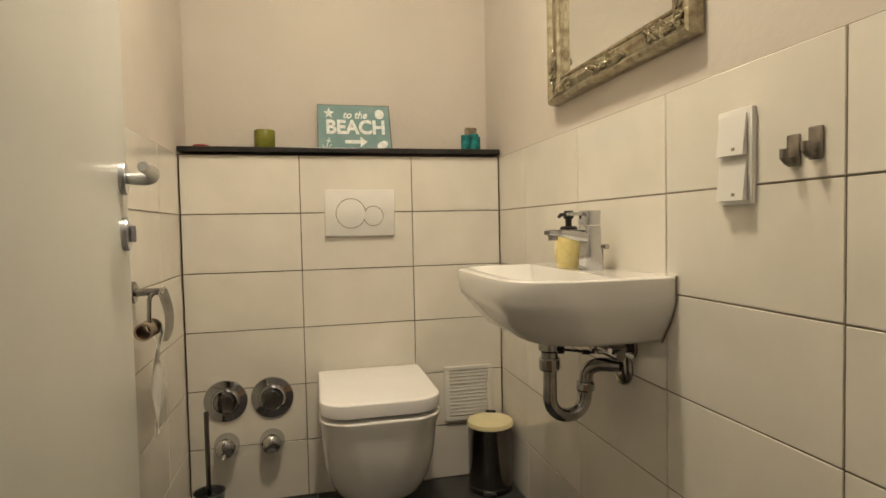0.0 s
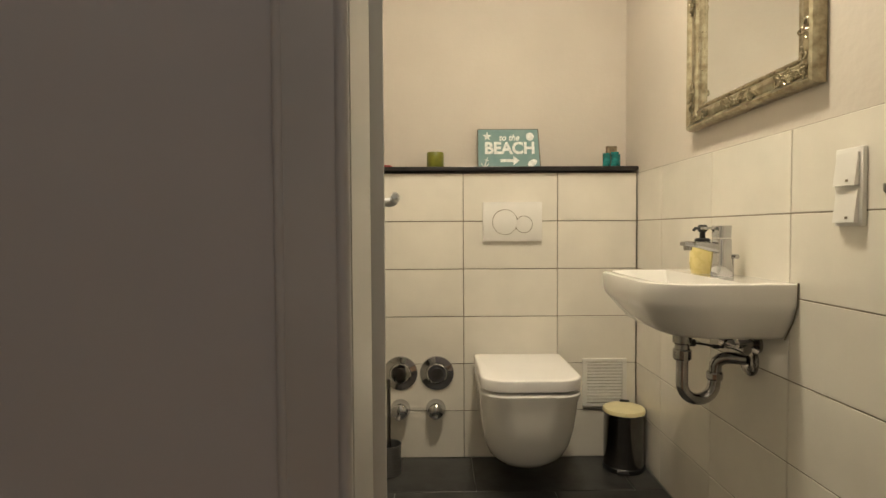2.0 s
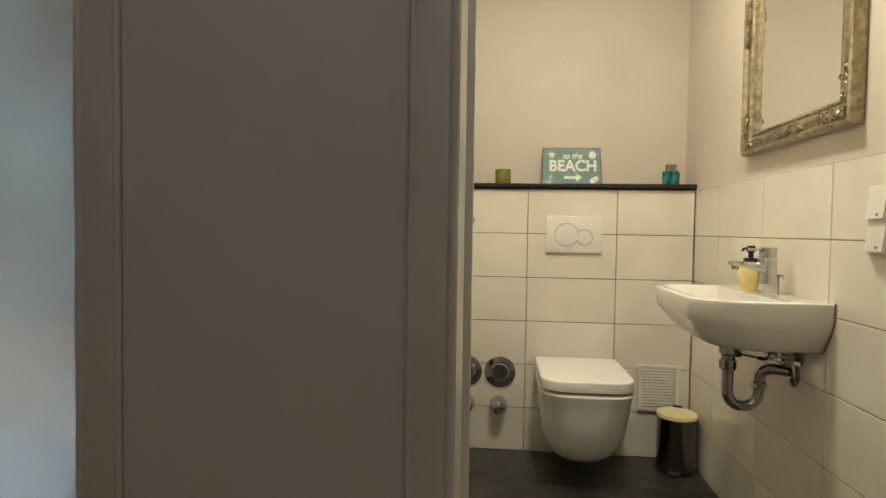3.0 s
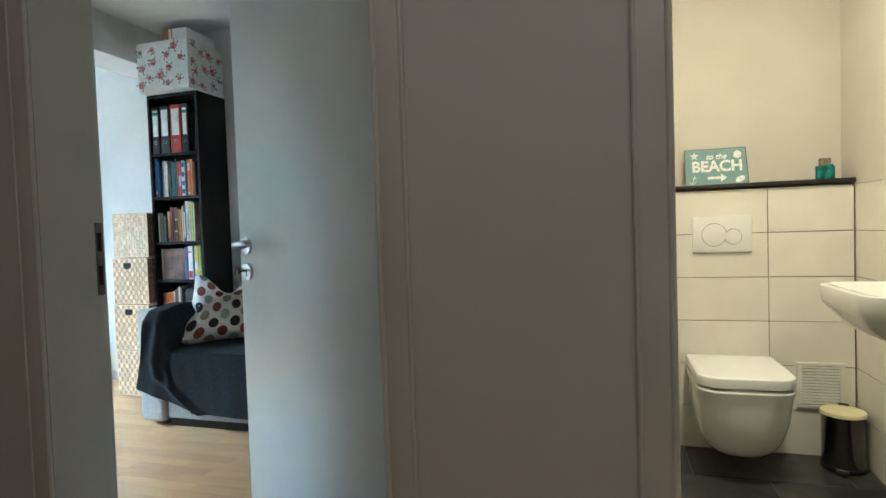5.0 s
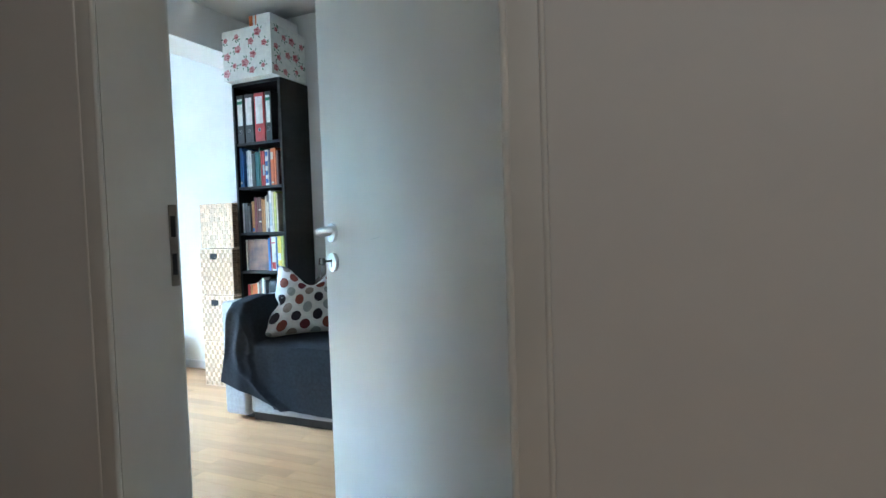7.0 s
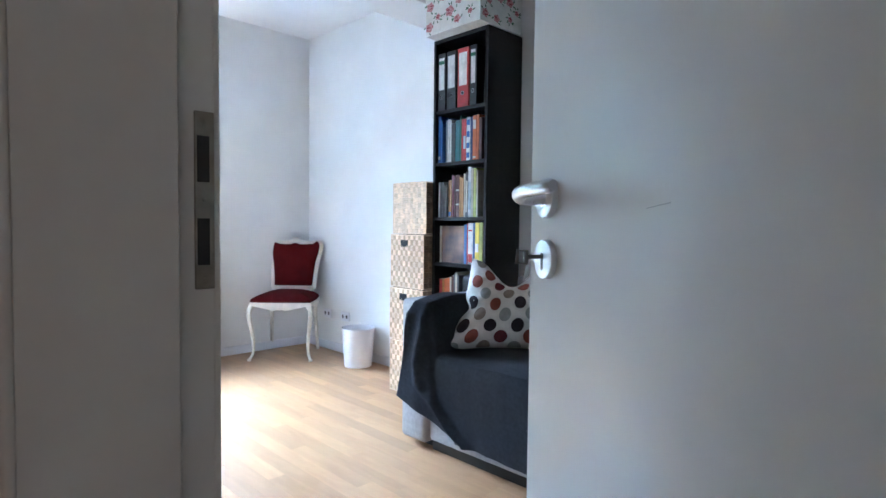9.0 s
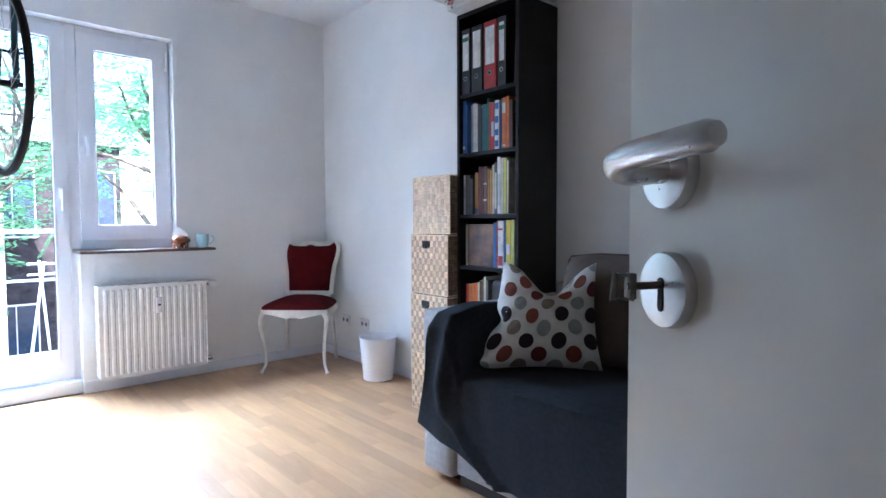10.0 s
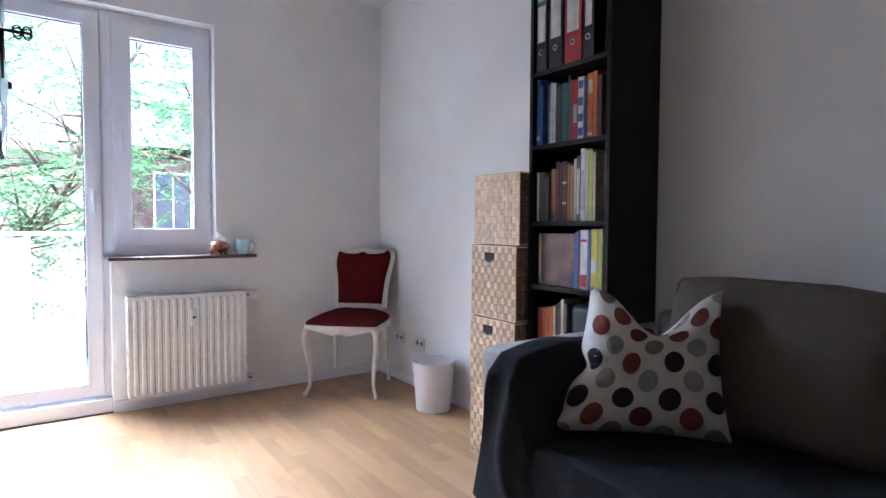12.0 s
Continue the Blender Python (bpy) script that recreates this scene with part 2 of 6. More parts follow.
def tube(bm, pts, radius, n=10, closed=False, squash=None):
    """A round tube along the points; radius may be a list."""
    pts = [Vector(p) for p in pts]
    rings = []
    up = Vector((0, 0, 1))
    k = len(pts)
    prev = None
    for i, p in enumerate(pts):
        a, b = pts[(i - 1) % k if closed else max(i - 1, 0)], pts[(i + 1) % k if closed else min(i + 1, k - 1)]
        d = (b - a).normalized()
        side = d.cross(prev if prev else (up if abs(d.z) < 0.9 else Vector((1, 0, 0))))
        side = side.normalized()
        other = side.cross(d).normalized()
        prev = other
        r = radius[i] if isinstance(radius, (list, tuple)) else radius
        sq = squash or 1
        rings.append([bm.verts.new(p + side * r * math.cos(2 * math.pi * j / n) + other * r * sq * math.sin(2 * math.pi * j / n)) for j in range(n)])
    seq = list(zip(rings, rings[1:])) + ([(rings[-1], rings[0])] if closed else [])
    for a, b in seq:
        for i in range(n):
            bm.faces.new((a[i], a[(i + 1) % n], b[(i + 1) % n], b[i]))
    if not closed:
        bm.faces.new(rings[0])
        bm.faces.new(rings[-1])
    return bm


def spline(pts, steps=6):
    """Catmull-Rom through the points."""
    p = [Vector(q) for q in pts]
    p = [p[0] * 2 - p[1]] + p + [p[-1] * 2 - p[-2]]
    out = []
    for i in range(1, len(p) - 2):
        for s in range(steps):
            t = s / steps
            out.append(0.5 * ((2 * p[i]) + (p[i + 1] - p[i - 1]) * t + (2 * p[i - 1] - 5 * p[i] + 4 * p[i + 1] - p[i + 2]) * t * t + (3 * p[i] - p[i - 1] - 3 * p[i + 1] + p[i + 2]) * t ** 3))
    out.append(p[-2])
    return out


def loft(bm, loops, cap=True):
    rings = [[bm.verts.new(p) for p in loop] for loop in loops]
    n = len(rings[0])
    for a, b in zip(rings, rings[1:]):
        for i in range(n):
            bm.faces.new((a[i], a[(i + 1) % n], b[(i + 1) % n], b[i]))
    if cap:
        bm.faces.new(rings[0])
        bm.faces.new(rings[-1])
    return bm


def prism(bm, outline, h0, h1, axis="z", bevel=0.0):
    """An outline in the plane across the axis, pushed from h0 to h1."""
    def at(p, h):
        return {"z": (p[0], p[1], h), "y": (p[0], h, p[1]), "x": (h, p[0], p[1])}[axis]
    a = [bm.verts.new(at(p, h0)) for p in outline]
    b = [bm.verts.new(at(p, h1)) for p in outline]
    n = len(outline)
    fs = [bm.faces.new(a), bm.faces.new(b)]
    for i in range(n):
        fs.append(bm.faces.new((a[i], a[(i + 1) % n], b[(i + 1) % n], b[i])))
    if bevel:
        edges = {e for f in fs[:2] for e in f.edges}
        bmesh.ops.bevel(bm, geom=list(edges), offset=bevel, segments=2, profile=0.5, affect="EDGES")
    return bm


def grid(bm, nu, nv, fn):
    vs = [[bm.verts.new(fn(i / (nu - 1), j / (nv - 1))) for i in range(nu)] for j in range(nv)]
    for j in range(nv - 1):
        for i in range(nu - 1):
            bm.faces.new((vs[j][i], vs[j][i + 1], vs[j + 1][i + 1], vs[j + 1][i]))
    return vs


def words(name, text, size, material, parent, m, extrude=0.0006, shear=0.0, fat=0.0):
    cu = bpy.data.curves.new(name, "FONT")
    cu.body, cu.size, cu.extrude, cu.align_x, cu.align_y, cu.shear = text, size, extrude, "CENTER", "CENTER", shear
    cu.offset = fat
    tmp = new(name + "_tmp", cu)
    bpy.context.view_layer.update()
    me = bpy.data.meshes.new_from_object(tmp.evaluated_get(bpy.context.evaluated_depsgraph_get()))
    bpy.data.objects.remove(tmp)
    me.materials.clear()
    me.materials.append(material)
    ob = new(name, me)
    ob.parent = parent
    ob.matrix_basis = m
    return ob


def structure(name, bm, material, label="", smooth=False, parent=None):
    return part(name, bm, material, parent, label, smooth, kind="" if parent else "structure")


# ---- the rooms' shell ----
H = 2.5
XL, XR, YB = -0.39, 0.73, 2.0          # the toilet's tile faces
RX, RY0, RY1 = -5.03, 0.285, 2.53      # the bedroom's window wall, near wall and far wall
YC = 0.12                              # the corridor's face of the wall with both doors
for x0, x1, y1, z0 in ((-5.35, -1.53, RY0, 0), (-1.53, -0.655, RY0, 2.03), (-0.655, -0.21, 0.27, 0), (-0.21, 0.47, 0.27, 2.03), (0.47, 1.6, 0.27, 0)):
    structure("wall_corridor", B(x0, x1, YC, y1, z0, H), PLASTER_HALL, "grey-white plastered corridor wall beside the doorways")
structure("wall_bedroom_near", B(-5.03, -1.575, RY0, RY0 + 0.004, 0, H), PLASTER, "smooth white plastered wall")
bm = B(-0.52, XL - 0.006, 0.27, 2.4, 0, H)
structure("wall_toilet_side", bm, PLASTER_WC, "cream plaster wall above pale wall tiles")
structure("wall_toilet_basin", B(XR + 0.006, 0.86, 0.27, 2.4, 0, H), PLASTER_WC, "cream plaster wall above pale wall tiles")
structure("wall_toilet_back", B(XL - 0.006, XR + 0.006, 2.165, 2.4, 0, H), PLASTER_WC, "cream plaster wall above the stone ledge")
structure("wall_toilet_casing", B(XL, XR, YB + 0.008, 2.165, 0, 1.203), GROUT, "tiled boxed-in cistern wall")
structure("ceiling_toilet", B(-0.52, 0.86, 0.27, 2.4, H, H + 0.1), CEIL)
structure("ceiling_corridor", B(-5.35, 1.6, -1.75, RY0, H, H + 0.1), CEIL)
structure("floor_toilet", B(-0.52, 0.86, 0.12, 2.4, -0.1, -0.006), FGROUT, "dark slate-coloured floor tiles with pale grout")
structure("floor_corridor", B(-5.35, 1.6, -1.75, 0.12, -0.1, 0), OAK, "oak strip floor")
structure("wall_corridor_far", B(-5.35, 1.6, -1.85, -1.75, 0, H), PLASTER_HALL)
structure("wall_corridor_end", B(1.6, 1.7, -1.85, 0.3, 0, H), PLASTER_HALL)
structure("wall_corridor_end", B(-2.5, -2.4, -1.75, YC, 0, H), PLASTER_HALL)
structure("wall_bedroom_far", B(-5.35, -0.52, RY1, RY1 + 0.15, 0, H), PLASTER, "smooth white plastered wall")
structure("wall_bedroom_end", B(-0.60, -0.52, RY0, RY1, 0, H), PLASTER, "smooth white plastered wall")
structure("ceiling_bedroom", B(-5.35, -0.52, RY0, RY1 + 0.15, H, H + 0.1), CEIL, "white painted ceiling")
structure("ceiling_beam", B(-3.60, -3.30, RY0 + 0.004, RY1, 2.24, H, bevel=0.004), CEIL, "white plastered ceiling beam")
WY0, WYM, WY1, WZ1 = 0.30, 0.905, 1.44, 2.17
bm = B(-5.35, RX, RY0, WY0, 0, H)
box(bm, -5.35, RX, WY0, WY1, WZ1, H)
box(bm, -5.35, RX, WY1, RY1, 0, H)
box(bm, -5.35, RX, WYM, WY1, 0, 0.828)
structure("wall_window", bm, PLASTER, "smooth white plastered window wall")
structure("baseboard", B(RX, RX + 0.012, WYM, RY1, 0.0, 0.065, bevel=0.003), WINW, "low white baseboard")
structure("baseboard", B(RX + 0.012, -0.62, RY1 - 0.012, RY1, 0.0, 0.065, bevel=0.003), WINW, "low white baseboard")
structure("baseboard", B(RX + 0.012, -1.60, RY0 + 0.004, RY0 + 0.016, 0.0, 0.065, bevel=0.003), WINW, "low white baseboard")
structure("floor_bedroom", B(-5.35, -0.52, 0.12, 2.68, -0.1, -0.008), SILLM, "honey-coloured oak strip parquet with a satin finish")
structure("wall_ledge", B(XL + 0.001, XR - 0.001, 1.982, 2.165, 1.208, 1.2265, bevel=0.003), SLAB, "dark stone ledge over the tiled casing")


# ---- door frames ----
def door_frame(name, x0, x1, top, ydepth, label):
    """Lining and casings of a doorway in the corridor wall; x0, x1: the clear opening."""
    bm = bmesh.new()
    for s, x in ((-1, x0), (1, x1)):
        a, b = sorted((x, x + s * 0.012))
        box(bm, a - (0.0 if s > 0 else 0.0), b, YC - 0.004, ydepth - 0.012, 0, top + 0.012)
        a, b = sorted((x + s * 0.014, x + s * 0.026))
        box(bm, a, b, ydepth - 0.012, ydepth + 0.028, 0, top + 0.02)
    box(bm, x0, x1, YC - 0.004, ydepth - 0.012, top, top + 0.012)
    box(bm, x0 - 0.014, x1 + 0.014, ydepth - 0.012, ydepth + 0.028, top + 0.013, top + 0.026)
    fr = structure(name, bm, FRAMEW, label)
    bm = bmesh.new()
    for s, x in ((-1, x0), (1, x1)):
        a, b = sorted((x + s * 0.004, x + s * 0.062))
        box(bm, a, b, YC - 0.010, YC - 0.001, 0, top + 0.06, bevel=0.003)
        lathe(bm, [(0.006, 0.0), (0.006, top + 0.06)], (x + s * 0.0065, YC - 0.0085, 0), n=16)
        lathe(bm, [(0.0045, 0.0), (0.0045, top + 0.06)], (x + s * 0.0585, YC - 0.0080, 0), n=14)
    box(bm, x0 + 0.0, x1 - 0.0, YC - 0.0095, YC - 0.001, top + 0.004, top + 0.06, bevel=0.003)
    part("casing", bm, FRAMEW, fr, smooth=True)
    bm = bmesh.new()
    for s, x in ((-1, x0), (1, x1)):
        a, b = sorted((x + s * 0.002, x + s * 0.05))
        box(bm, a + (0.012 if s > 0 else 0), b - (0.012 if s < 0 else 0), ydepth + 0.004 + 0.024, ydepth + 0.036, 0, top + 0.05, bevel=0.002)
    part("casing_inner", bm, FRAMEW, fr)
    bm = bmesh.new()
    for s, x in ((-1, x0), (1, x1)):
        tube(bm, [(x + s * 0.0135, ydepth - 0.009, 0), (x + s * 0.0135, ydepth - 0.009, top)], 0.003, 8)
    part("seal", bm, FRAMEW, fr, "pale rubber seal")
    return fr


door_frame("door_frame_toilet", -0.18, 0.44, 2.0, 0.258, "grey-white lacquered door frame")
bed_frame = door_frame("door_frame_bedroom", -1.50, -0.685, 2.0, 0.258, "grey-white lacquered door frame")

# strike plate in the bedroom's frame
bm = bmesh.new()
box(bm, -1.5145, -1.511, 0.2665, 0.2865, 0.925, 1.107, bevel=0.001)
plate = part("strike_plate", bm, STRIKE, bed_frame, "dull metal strike plate with two dark latch holes")
for z0, z1 in ((1.035, 1.082), (0.950, 0.998)):
    part("latch_hole", B(-1.5108, -1.5100, 0.2685, 0.281, z0, z1, bevel=0.0002), DARKHOLE, plate)
bm = bmesh.new()
for z in (1.096, 1.017, 0.935):
    lathe(bm, [(0.0022, 0), (0.0022, 0.0012), (0.001, 0.0014)], (-1.511, 0.276, z), axis="x", n=12)
part("screw", bm, STRIKE, plate)


def door_leaf(name, hinge, tip, height, thick, side, label, material, handle, kind="structure"):
    """A leaf from the hinge to the tip; the camera's face on the line; side: +1 where the thickness goes to its left."""
    h, t = Vector((*hinge, 0)), Vector((*tip, 0))
    d = t - h
    width = d.length
    rz = math.degrees(math.atan2(d.y, d.x))
    leaf = thing(name, hinge_pos(hinge), rz, label, kind=kind)
    y0, y1 = sorted((0, side * thick))
    bm = B(0.0, width, y0, y1, 0.008, height, bevel=0.003)
    part("leaf", bm, material, leaf, smooth=True)
    lip0, lip1 = sorted((side * (thick - 0.013), side * thick - side * 0.001))
    f = -side
    zc, zl = handle
    hx = width - 0.055
    for zz, nm in ((zc, "rosette"), (zl, "lock_rosette")):
        bm = bmesh.new()
        m = Matrix.Rotation(radians(90 if f < 0 else -90), 4, "X")
        lathe(bm, [(0.0265, 0.0), (0.0265, 0.006), (0.0255, 0.0085), (0.0225, 0.009), (0.0, 0.009)], (hx, 0, zz), n=40, caps=False, m=m)
        part(nm, bm, ALU, leaf, "matt aluminium round rose", smooth=True)
    # lever
    yv = f * 1.0
    pts = spline([(hx, yv * 0.008, zc), (hx, yv * 0.030, zc), (hx - 0.002, yv * 0.043, zc + 0.002), (hx - 0.020, yv * 0.049, zc + 0.006), (hx - 0.057, yv * 0.047, zc + 0.008), (hx - 0.093, yv * 0.043, zc + 0.010)], 6)
    rad = [0.0088 + 0.0022 * math.sin(min(1, i / (len(pts) - 1) * 1.7) * math.pi) * (1 if i < len(pts) * 0.5 else 0.5) for i in range(len(pts))]
    rad[-1] = 0.0065
    part("door_handle", tube(bmesh.new(), pts, rad, 18), ALU, leaf, "matt aluminium lever handle", smooth=True)
    return leaf, width, hx, f


def hinge_pos(p):
    return (p[0], p[1], 0)


leaf1, w1, hx1, f1 = door_leaf("door_toilet", (-0.170, 0.300), (-0.263, 1.017), 1.995, 0.04, 1, "cream lacquered flush door, standing open against the tiled wall", DOORW, (1.03, 0.942))
part("thumb_turn", B(hx1 - 0.0045, hx1 + 0.0045, -0.019, -0.0088, 0.929, 0.955, bevel=0.002), ALU, leaf1, smooth=True)
leaf2, w2, hx2, f2 = door_leaf("door_bedroom", (-0.672, 0.309), (-1.414, 0.701), 1.995, 0.04, -1, "pale grey-green lacquered flush door standing ajar, key in the lock", DOORW, (1.0315, 0.9495))
bm = prism(bmesh.new(), [(hx2 - 0.0032, 0.9385), (hx2 - 0.0022, 0.9355), (hx2, 0.9345), (hx2 + 0.0022, 0.9355), (hx2 + 0.0032, 0.9385), (hx2 + 0.0028, 0.948)] + [(hx2 + 0.0042 * math.cos(a), 0.954 + 0.0042 * math.sin(a)) for a in [radians(x) for x in range(-45, 226, 30)]] + [(hx2 - 0.0028, 0.948)], 0.0088, 0.0096, axis="y")
part("keyhole", bm, DARKHOLE, leaf2)
bm = tube(bmesh.new(), [(hx2, 0.002, 0.953), (hx2, 0.036, 0.953)], 0.0028, 10)
box(bm, hx2 - 0.004, hx2 + 0.004, 0.030, 0.035, 0.944, 0.962, bevel=0.001)
tube(bm, [(hx2, 0.032, 0.960), (hx2, 0.044, 0.962), (hx2, 0.046, 0.945), (hx2, 0.032, 0.944)], 0.0024, 8, closed=True, squash=1.0)
part("key", bm, BRASS, leaf2, "dark metal warded key in the keyhole", smooth=True)
part("scratch", prism(bmesh.new(), [(0.542, 1.0165), (0.578, 1.0120), (0.578, 1.0128), (0.542, 1.0175)], 0.0, 0.0004, axis="y"), mat("scratch_mark", (0.48, 0.48, 0.46), 0.6), leaf2)
for s in (0.25, 1.75):
    part("hinge", lathe(bmesh.new(), [(0.007, -0.04), (0.008, -0.035), (0.008, 0.035), (0.007, 0.04)], (-0.004, -0.044, s), n=14), ALU, leaf2, smooth=True)


# ---- toilet room things ----
def rounded_rect(x0, x1, y0, y1, radii, n=6):
    """Corner order: (x0,y0), (x1,y0), (x1,y1), (x0,y1)."""
    pts = []
    for (cx, cy, a0), r in zip(((x0, y0, 180), (x1, y0, 270), (x1, y1, 0), (x0, y1, 90)), radii):
        sx, sy = (1 if cx == x0 else -1), (1 if cy == y0 else -1)
        for i in range(n + 1):
            a = radians(a0 + 90 * i / n)
            pts.append((cx + sx * r + r * math.cos(a), cy + sy * r + r * math.sin(a)))
    return pts


toilet = thing("toilet", (0.222, 2.0, 0.0), 0, "white wall-hung ceramic toilet with its lid closed", "toilet")


def toilet_loop(w, front, back, z, rf):
    return [Vector((x, y, z)) for x, y in rounded_rect(-w / 2, w / 2, -front, back, (rf, rf, 0.012, 0.012), 10)]


bm = bmesh.new()
levels = [(0.083, 0.13, 0.27, 0.060), (0.086, 0.175, 0.315, 0.085), (0.100, 0.235, 0.365, 0.115), (0.130, 0.285, 0.405, 0.135), (0.175, 0.322, 0.432, 0.140), (0.235, 0.345, 0.448, 0.135), (0.295, 0.356, 0.455, 0.125), (0.345, 0.362, 0.459, 0.115), (0.370, 0.371, 0.467, 0.105), (0.380, 0.372, 0.468, 0.100), (0.384, 0.369, 0.465, 0.098), (0.386, 0.358, 0.455, 0.095)]
loft(bm, [toilet_loop(w, f, -0.001, z, min(r, w / 2 - 0.004)) for z, w, f, r in levels])
part("bowl", bm, CERAMIC, toilet, smooth=True)
bm = bmesh.new()
loft(bm, [toilet_loop(w, f, -0.05, z, r) for z, w, f, r in [(0.3865, 0.318, 0.424, 0.10), (0.3985, 0.318, 0.424, 0.10)]])
part("seat", bm, LIDM, toilet, smooth=True)
bm = bmesh.new()
loft(bm, [toilet_loop(w, f, b, z, r) for z, w, f, b, r in [(0.3965, 0.361, 0.457, -0.018, 0.086), (0.3985, 0.366, 0.462, -0.016, 0.090), (0.430, 0.369, 0.465, -0.014, 0.092), (0.4355, 0.367, 0.463, -0.015, 0.091), (0.4385, 0.361, 0.457, -0.019, 0.088), (0.4395, 0.350, 0.448, -0.026, 0.083)]])
part("lid", bm, LIDM, toilet, "flat white plastic lid", smooth=True)
part("hinge", B(-0.12, 0.12, -0.030, -0.003, 0.392, 0.418, bevel=0.008, seg=3), LIDM, toilet, smooth=True)
toilet.scale = (0.975, 0.94, 1.012)

fp = thing("flush_plate", (0.205, 2.0, 0.998), 0, "white plastic dual flush plate with two round buttons", "flush plate")
part("plate", B(-0.123, 0.123, -0.013, 0.0, -0.082, 0.082, bevel=0.003), PLASTIC, fp, smooth=True)
for cx, cz, r in ((-0.032, -0.002, 0.053), (0.047, -0.012, 0.036)):
    lathe(bm := bmesh.new(), [(r - 0.0022, 0.0134), (r, 0.0134), (r, 0.0128), (r - 0.0022, 0.0128)], (cx, 0, cz), axis="y", n=48, caps=False)
    for v in bm.verts:
        v.co.y = -v.co.y
    part("button_gap", bm, GROUT, fp, smooth=False)
    bm = lathe(bmesh.new(), [(r - 0.003, 0.0), (r - 0.003, 0.0142), (r - 0.006, 0.0150), (0.0, 0.0150)], (cx, 0, cz), axis="y", n=48, caps=False)
    for v in bm.verts:
        v.co.y = -v.co.y
    part("button", bm, PLASTIC, fp, smooth=True)

for x in (-0.267, -0.114):
    vc = thing("valve_cover", (x, 2.0, 0.362), 0, "polished chrome valve cover disc on the tiles", "valve cover", "valve covers")
    bm = lathe(bmesh.new(), [(0.072, 0.0), (0.072, 0.003), (0.070, 0.006), (0.047, 0.009), (0.043, 0.018), (0.039, 0.020), (0.037, 0.014), (0.0, 0.014)], axis="y", n=44, caps=False)
    for v in bm.verts:
        v.co.y = -v.co.y
    part("disc", bm, CHROME, vc, smooth=True)
    bm = lathe(bmesh.new(), [(0.026, 0.016), (0.025, 0.022), (0.0, 0.022)], axis="y", n=30, caps=False)
    for v in bm.verts:
        v.co.y = -v.co.y
    box(bm, -0.014, 0.012, -0.0235, -0.0215, 0.004, 0.009)
    part("hub", bm, CHROME_OLD, vc, smooth=True)
for x, dz in ((-0.268, -0.02), (-0.119, 0.0)):
    kn = thing("stop_valve_knob", (x, 2.0, 0.210), 0, "chrome dome stop valve handle on the tiles", "valve", "stop valves")
    bm = lathe(bmesh.new(), [(0.042, 0.0), (0.042, 0.006), (0.036, 0.014), (0.036, 0.030), (0.034, 0.044), (0.026, 0.054), (0.014, 0.058), (0.0, 0.059)], axis="y", n=32, caps=False)
    for v in bm.verts:
        v.co.y = -v.co.y
    part("dome", bm, CHROME, kn, smooth=True)
    part("lever", tube(bmesh.new(), [(0, -0.045, -0.01), (-0.006 if dz else 0, -0.060, -0.030 if dz else -0.016)], 0.009, 12), CHROME, kn, smooth=True)

vent = thing("vent_grille", (0.593, 2.0, 0.318), 0, "white plastic vent grille with fine slats", "vent")
bm = bmesh.new()
for a in ((-0.093, 0.093, 0.088, 0.102), (-0.093, 0.093, -0.102, -0.088), (-0.093, -0.074, -0.0875, 0.0875), (0.074, 0.093, -0.0875, 0.0875)):
    box(bm, a[0], a[1], -0.012, 0, a[2], a[3], bevel=0.002)
part("frame", bm, PLASTIC, vent)
part("backing", B(-0.074, 0.074, -0.003, -0.001, -0.088, 0.088), GROUT, vent)
for i in range(13):
    z = -0.082 + i * 0.0132
    bm = prism(bmesh.new(), [(-0.004, z + 0.008), (-0.004, z + 0.0095), (-0.012, z + 0.002), (-0.012, z)], -0.0738, 0.0738, axis="x")
    part("slat", bm, PLASTIC, vent)

bin1 = thing("pedal_bin", (0.640, 1.885, 0), -20, "dark steel pedal bin with a cream lid beside the toilet", "bin")
part("base", lathe(bmesh.new(), [(0.080, 0.0), (0.082, 0.003), (0.082, 0.018), (0.079, 0.021)], n=36), BLACKP, bin1, smooth=True)
part("body", lathe(bmesh.new(), [(0.079, 0.021), (0.079, 0.228), (0.081, 0.231)], n=40), DARKSTEEL, bin1, smooth=True)
part("lid", lathe(bmesh.new(), [(0.083, 0.231), (0.083, 0.240), (0.080, 0.246), (0.045, 0.251), (0.0, 0.252)], n=40, caps=False), CREAM, bin1, "cream enamelled lid", smooth=True)
part("hinge", B(-0.02, 0.02, 0.070, 0.092, 0.225, 0.252, bevel=0.005), BLACKP, bin1)
part("pedal", B(-0.022, 0.022, -0.105, -0.075, 0.008, 0.018, bevel=0.003), BLACKP, bin1)

br = thing("toilet_brush", (-0.305, 1.852, 0), 0, "steel toilet brush holder with its brush, on the floor", "toilet brush")
part("holder", lathe(bmesh.new(), [(0.044, 0.0), (0.048, 0.004), (0.048, 0.118), (0.050, 0.120), (0.046, 0.120), (0.044, 0.02), (0.0, 0.02)], n=32, caps=False), STEEL, br, smooth=True)
part("handle", lathe(bmesh.new(), [(0.0075, 0.03), (0.0075, 0.372), (0.005, 0.376)], n=16), DARKSTEEL, br, smooth=True)
part("bristle_head", lathe(bmesh.new(), [(0.02, 0.025), (0.036, 0.04), (0.038, 0.09), (0.012, 0.108)], n=20), BLACKP, br)

# washbasin: wall at x = 0, out along -x
basin = thing("washbasin", (XR, 1.195, 0), 0, "white wall-hung ceramic hand basin", "washbasin")


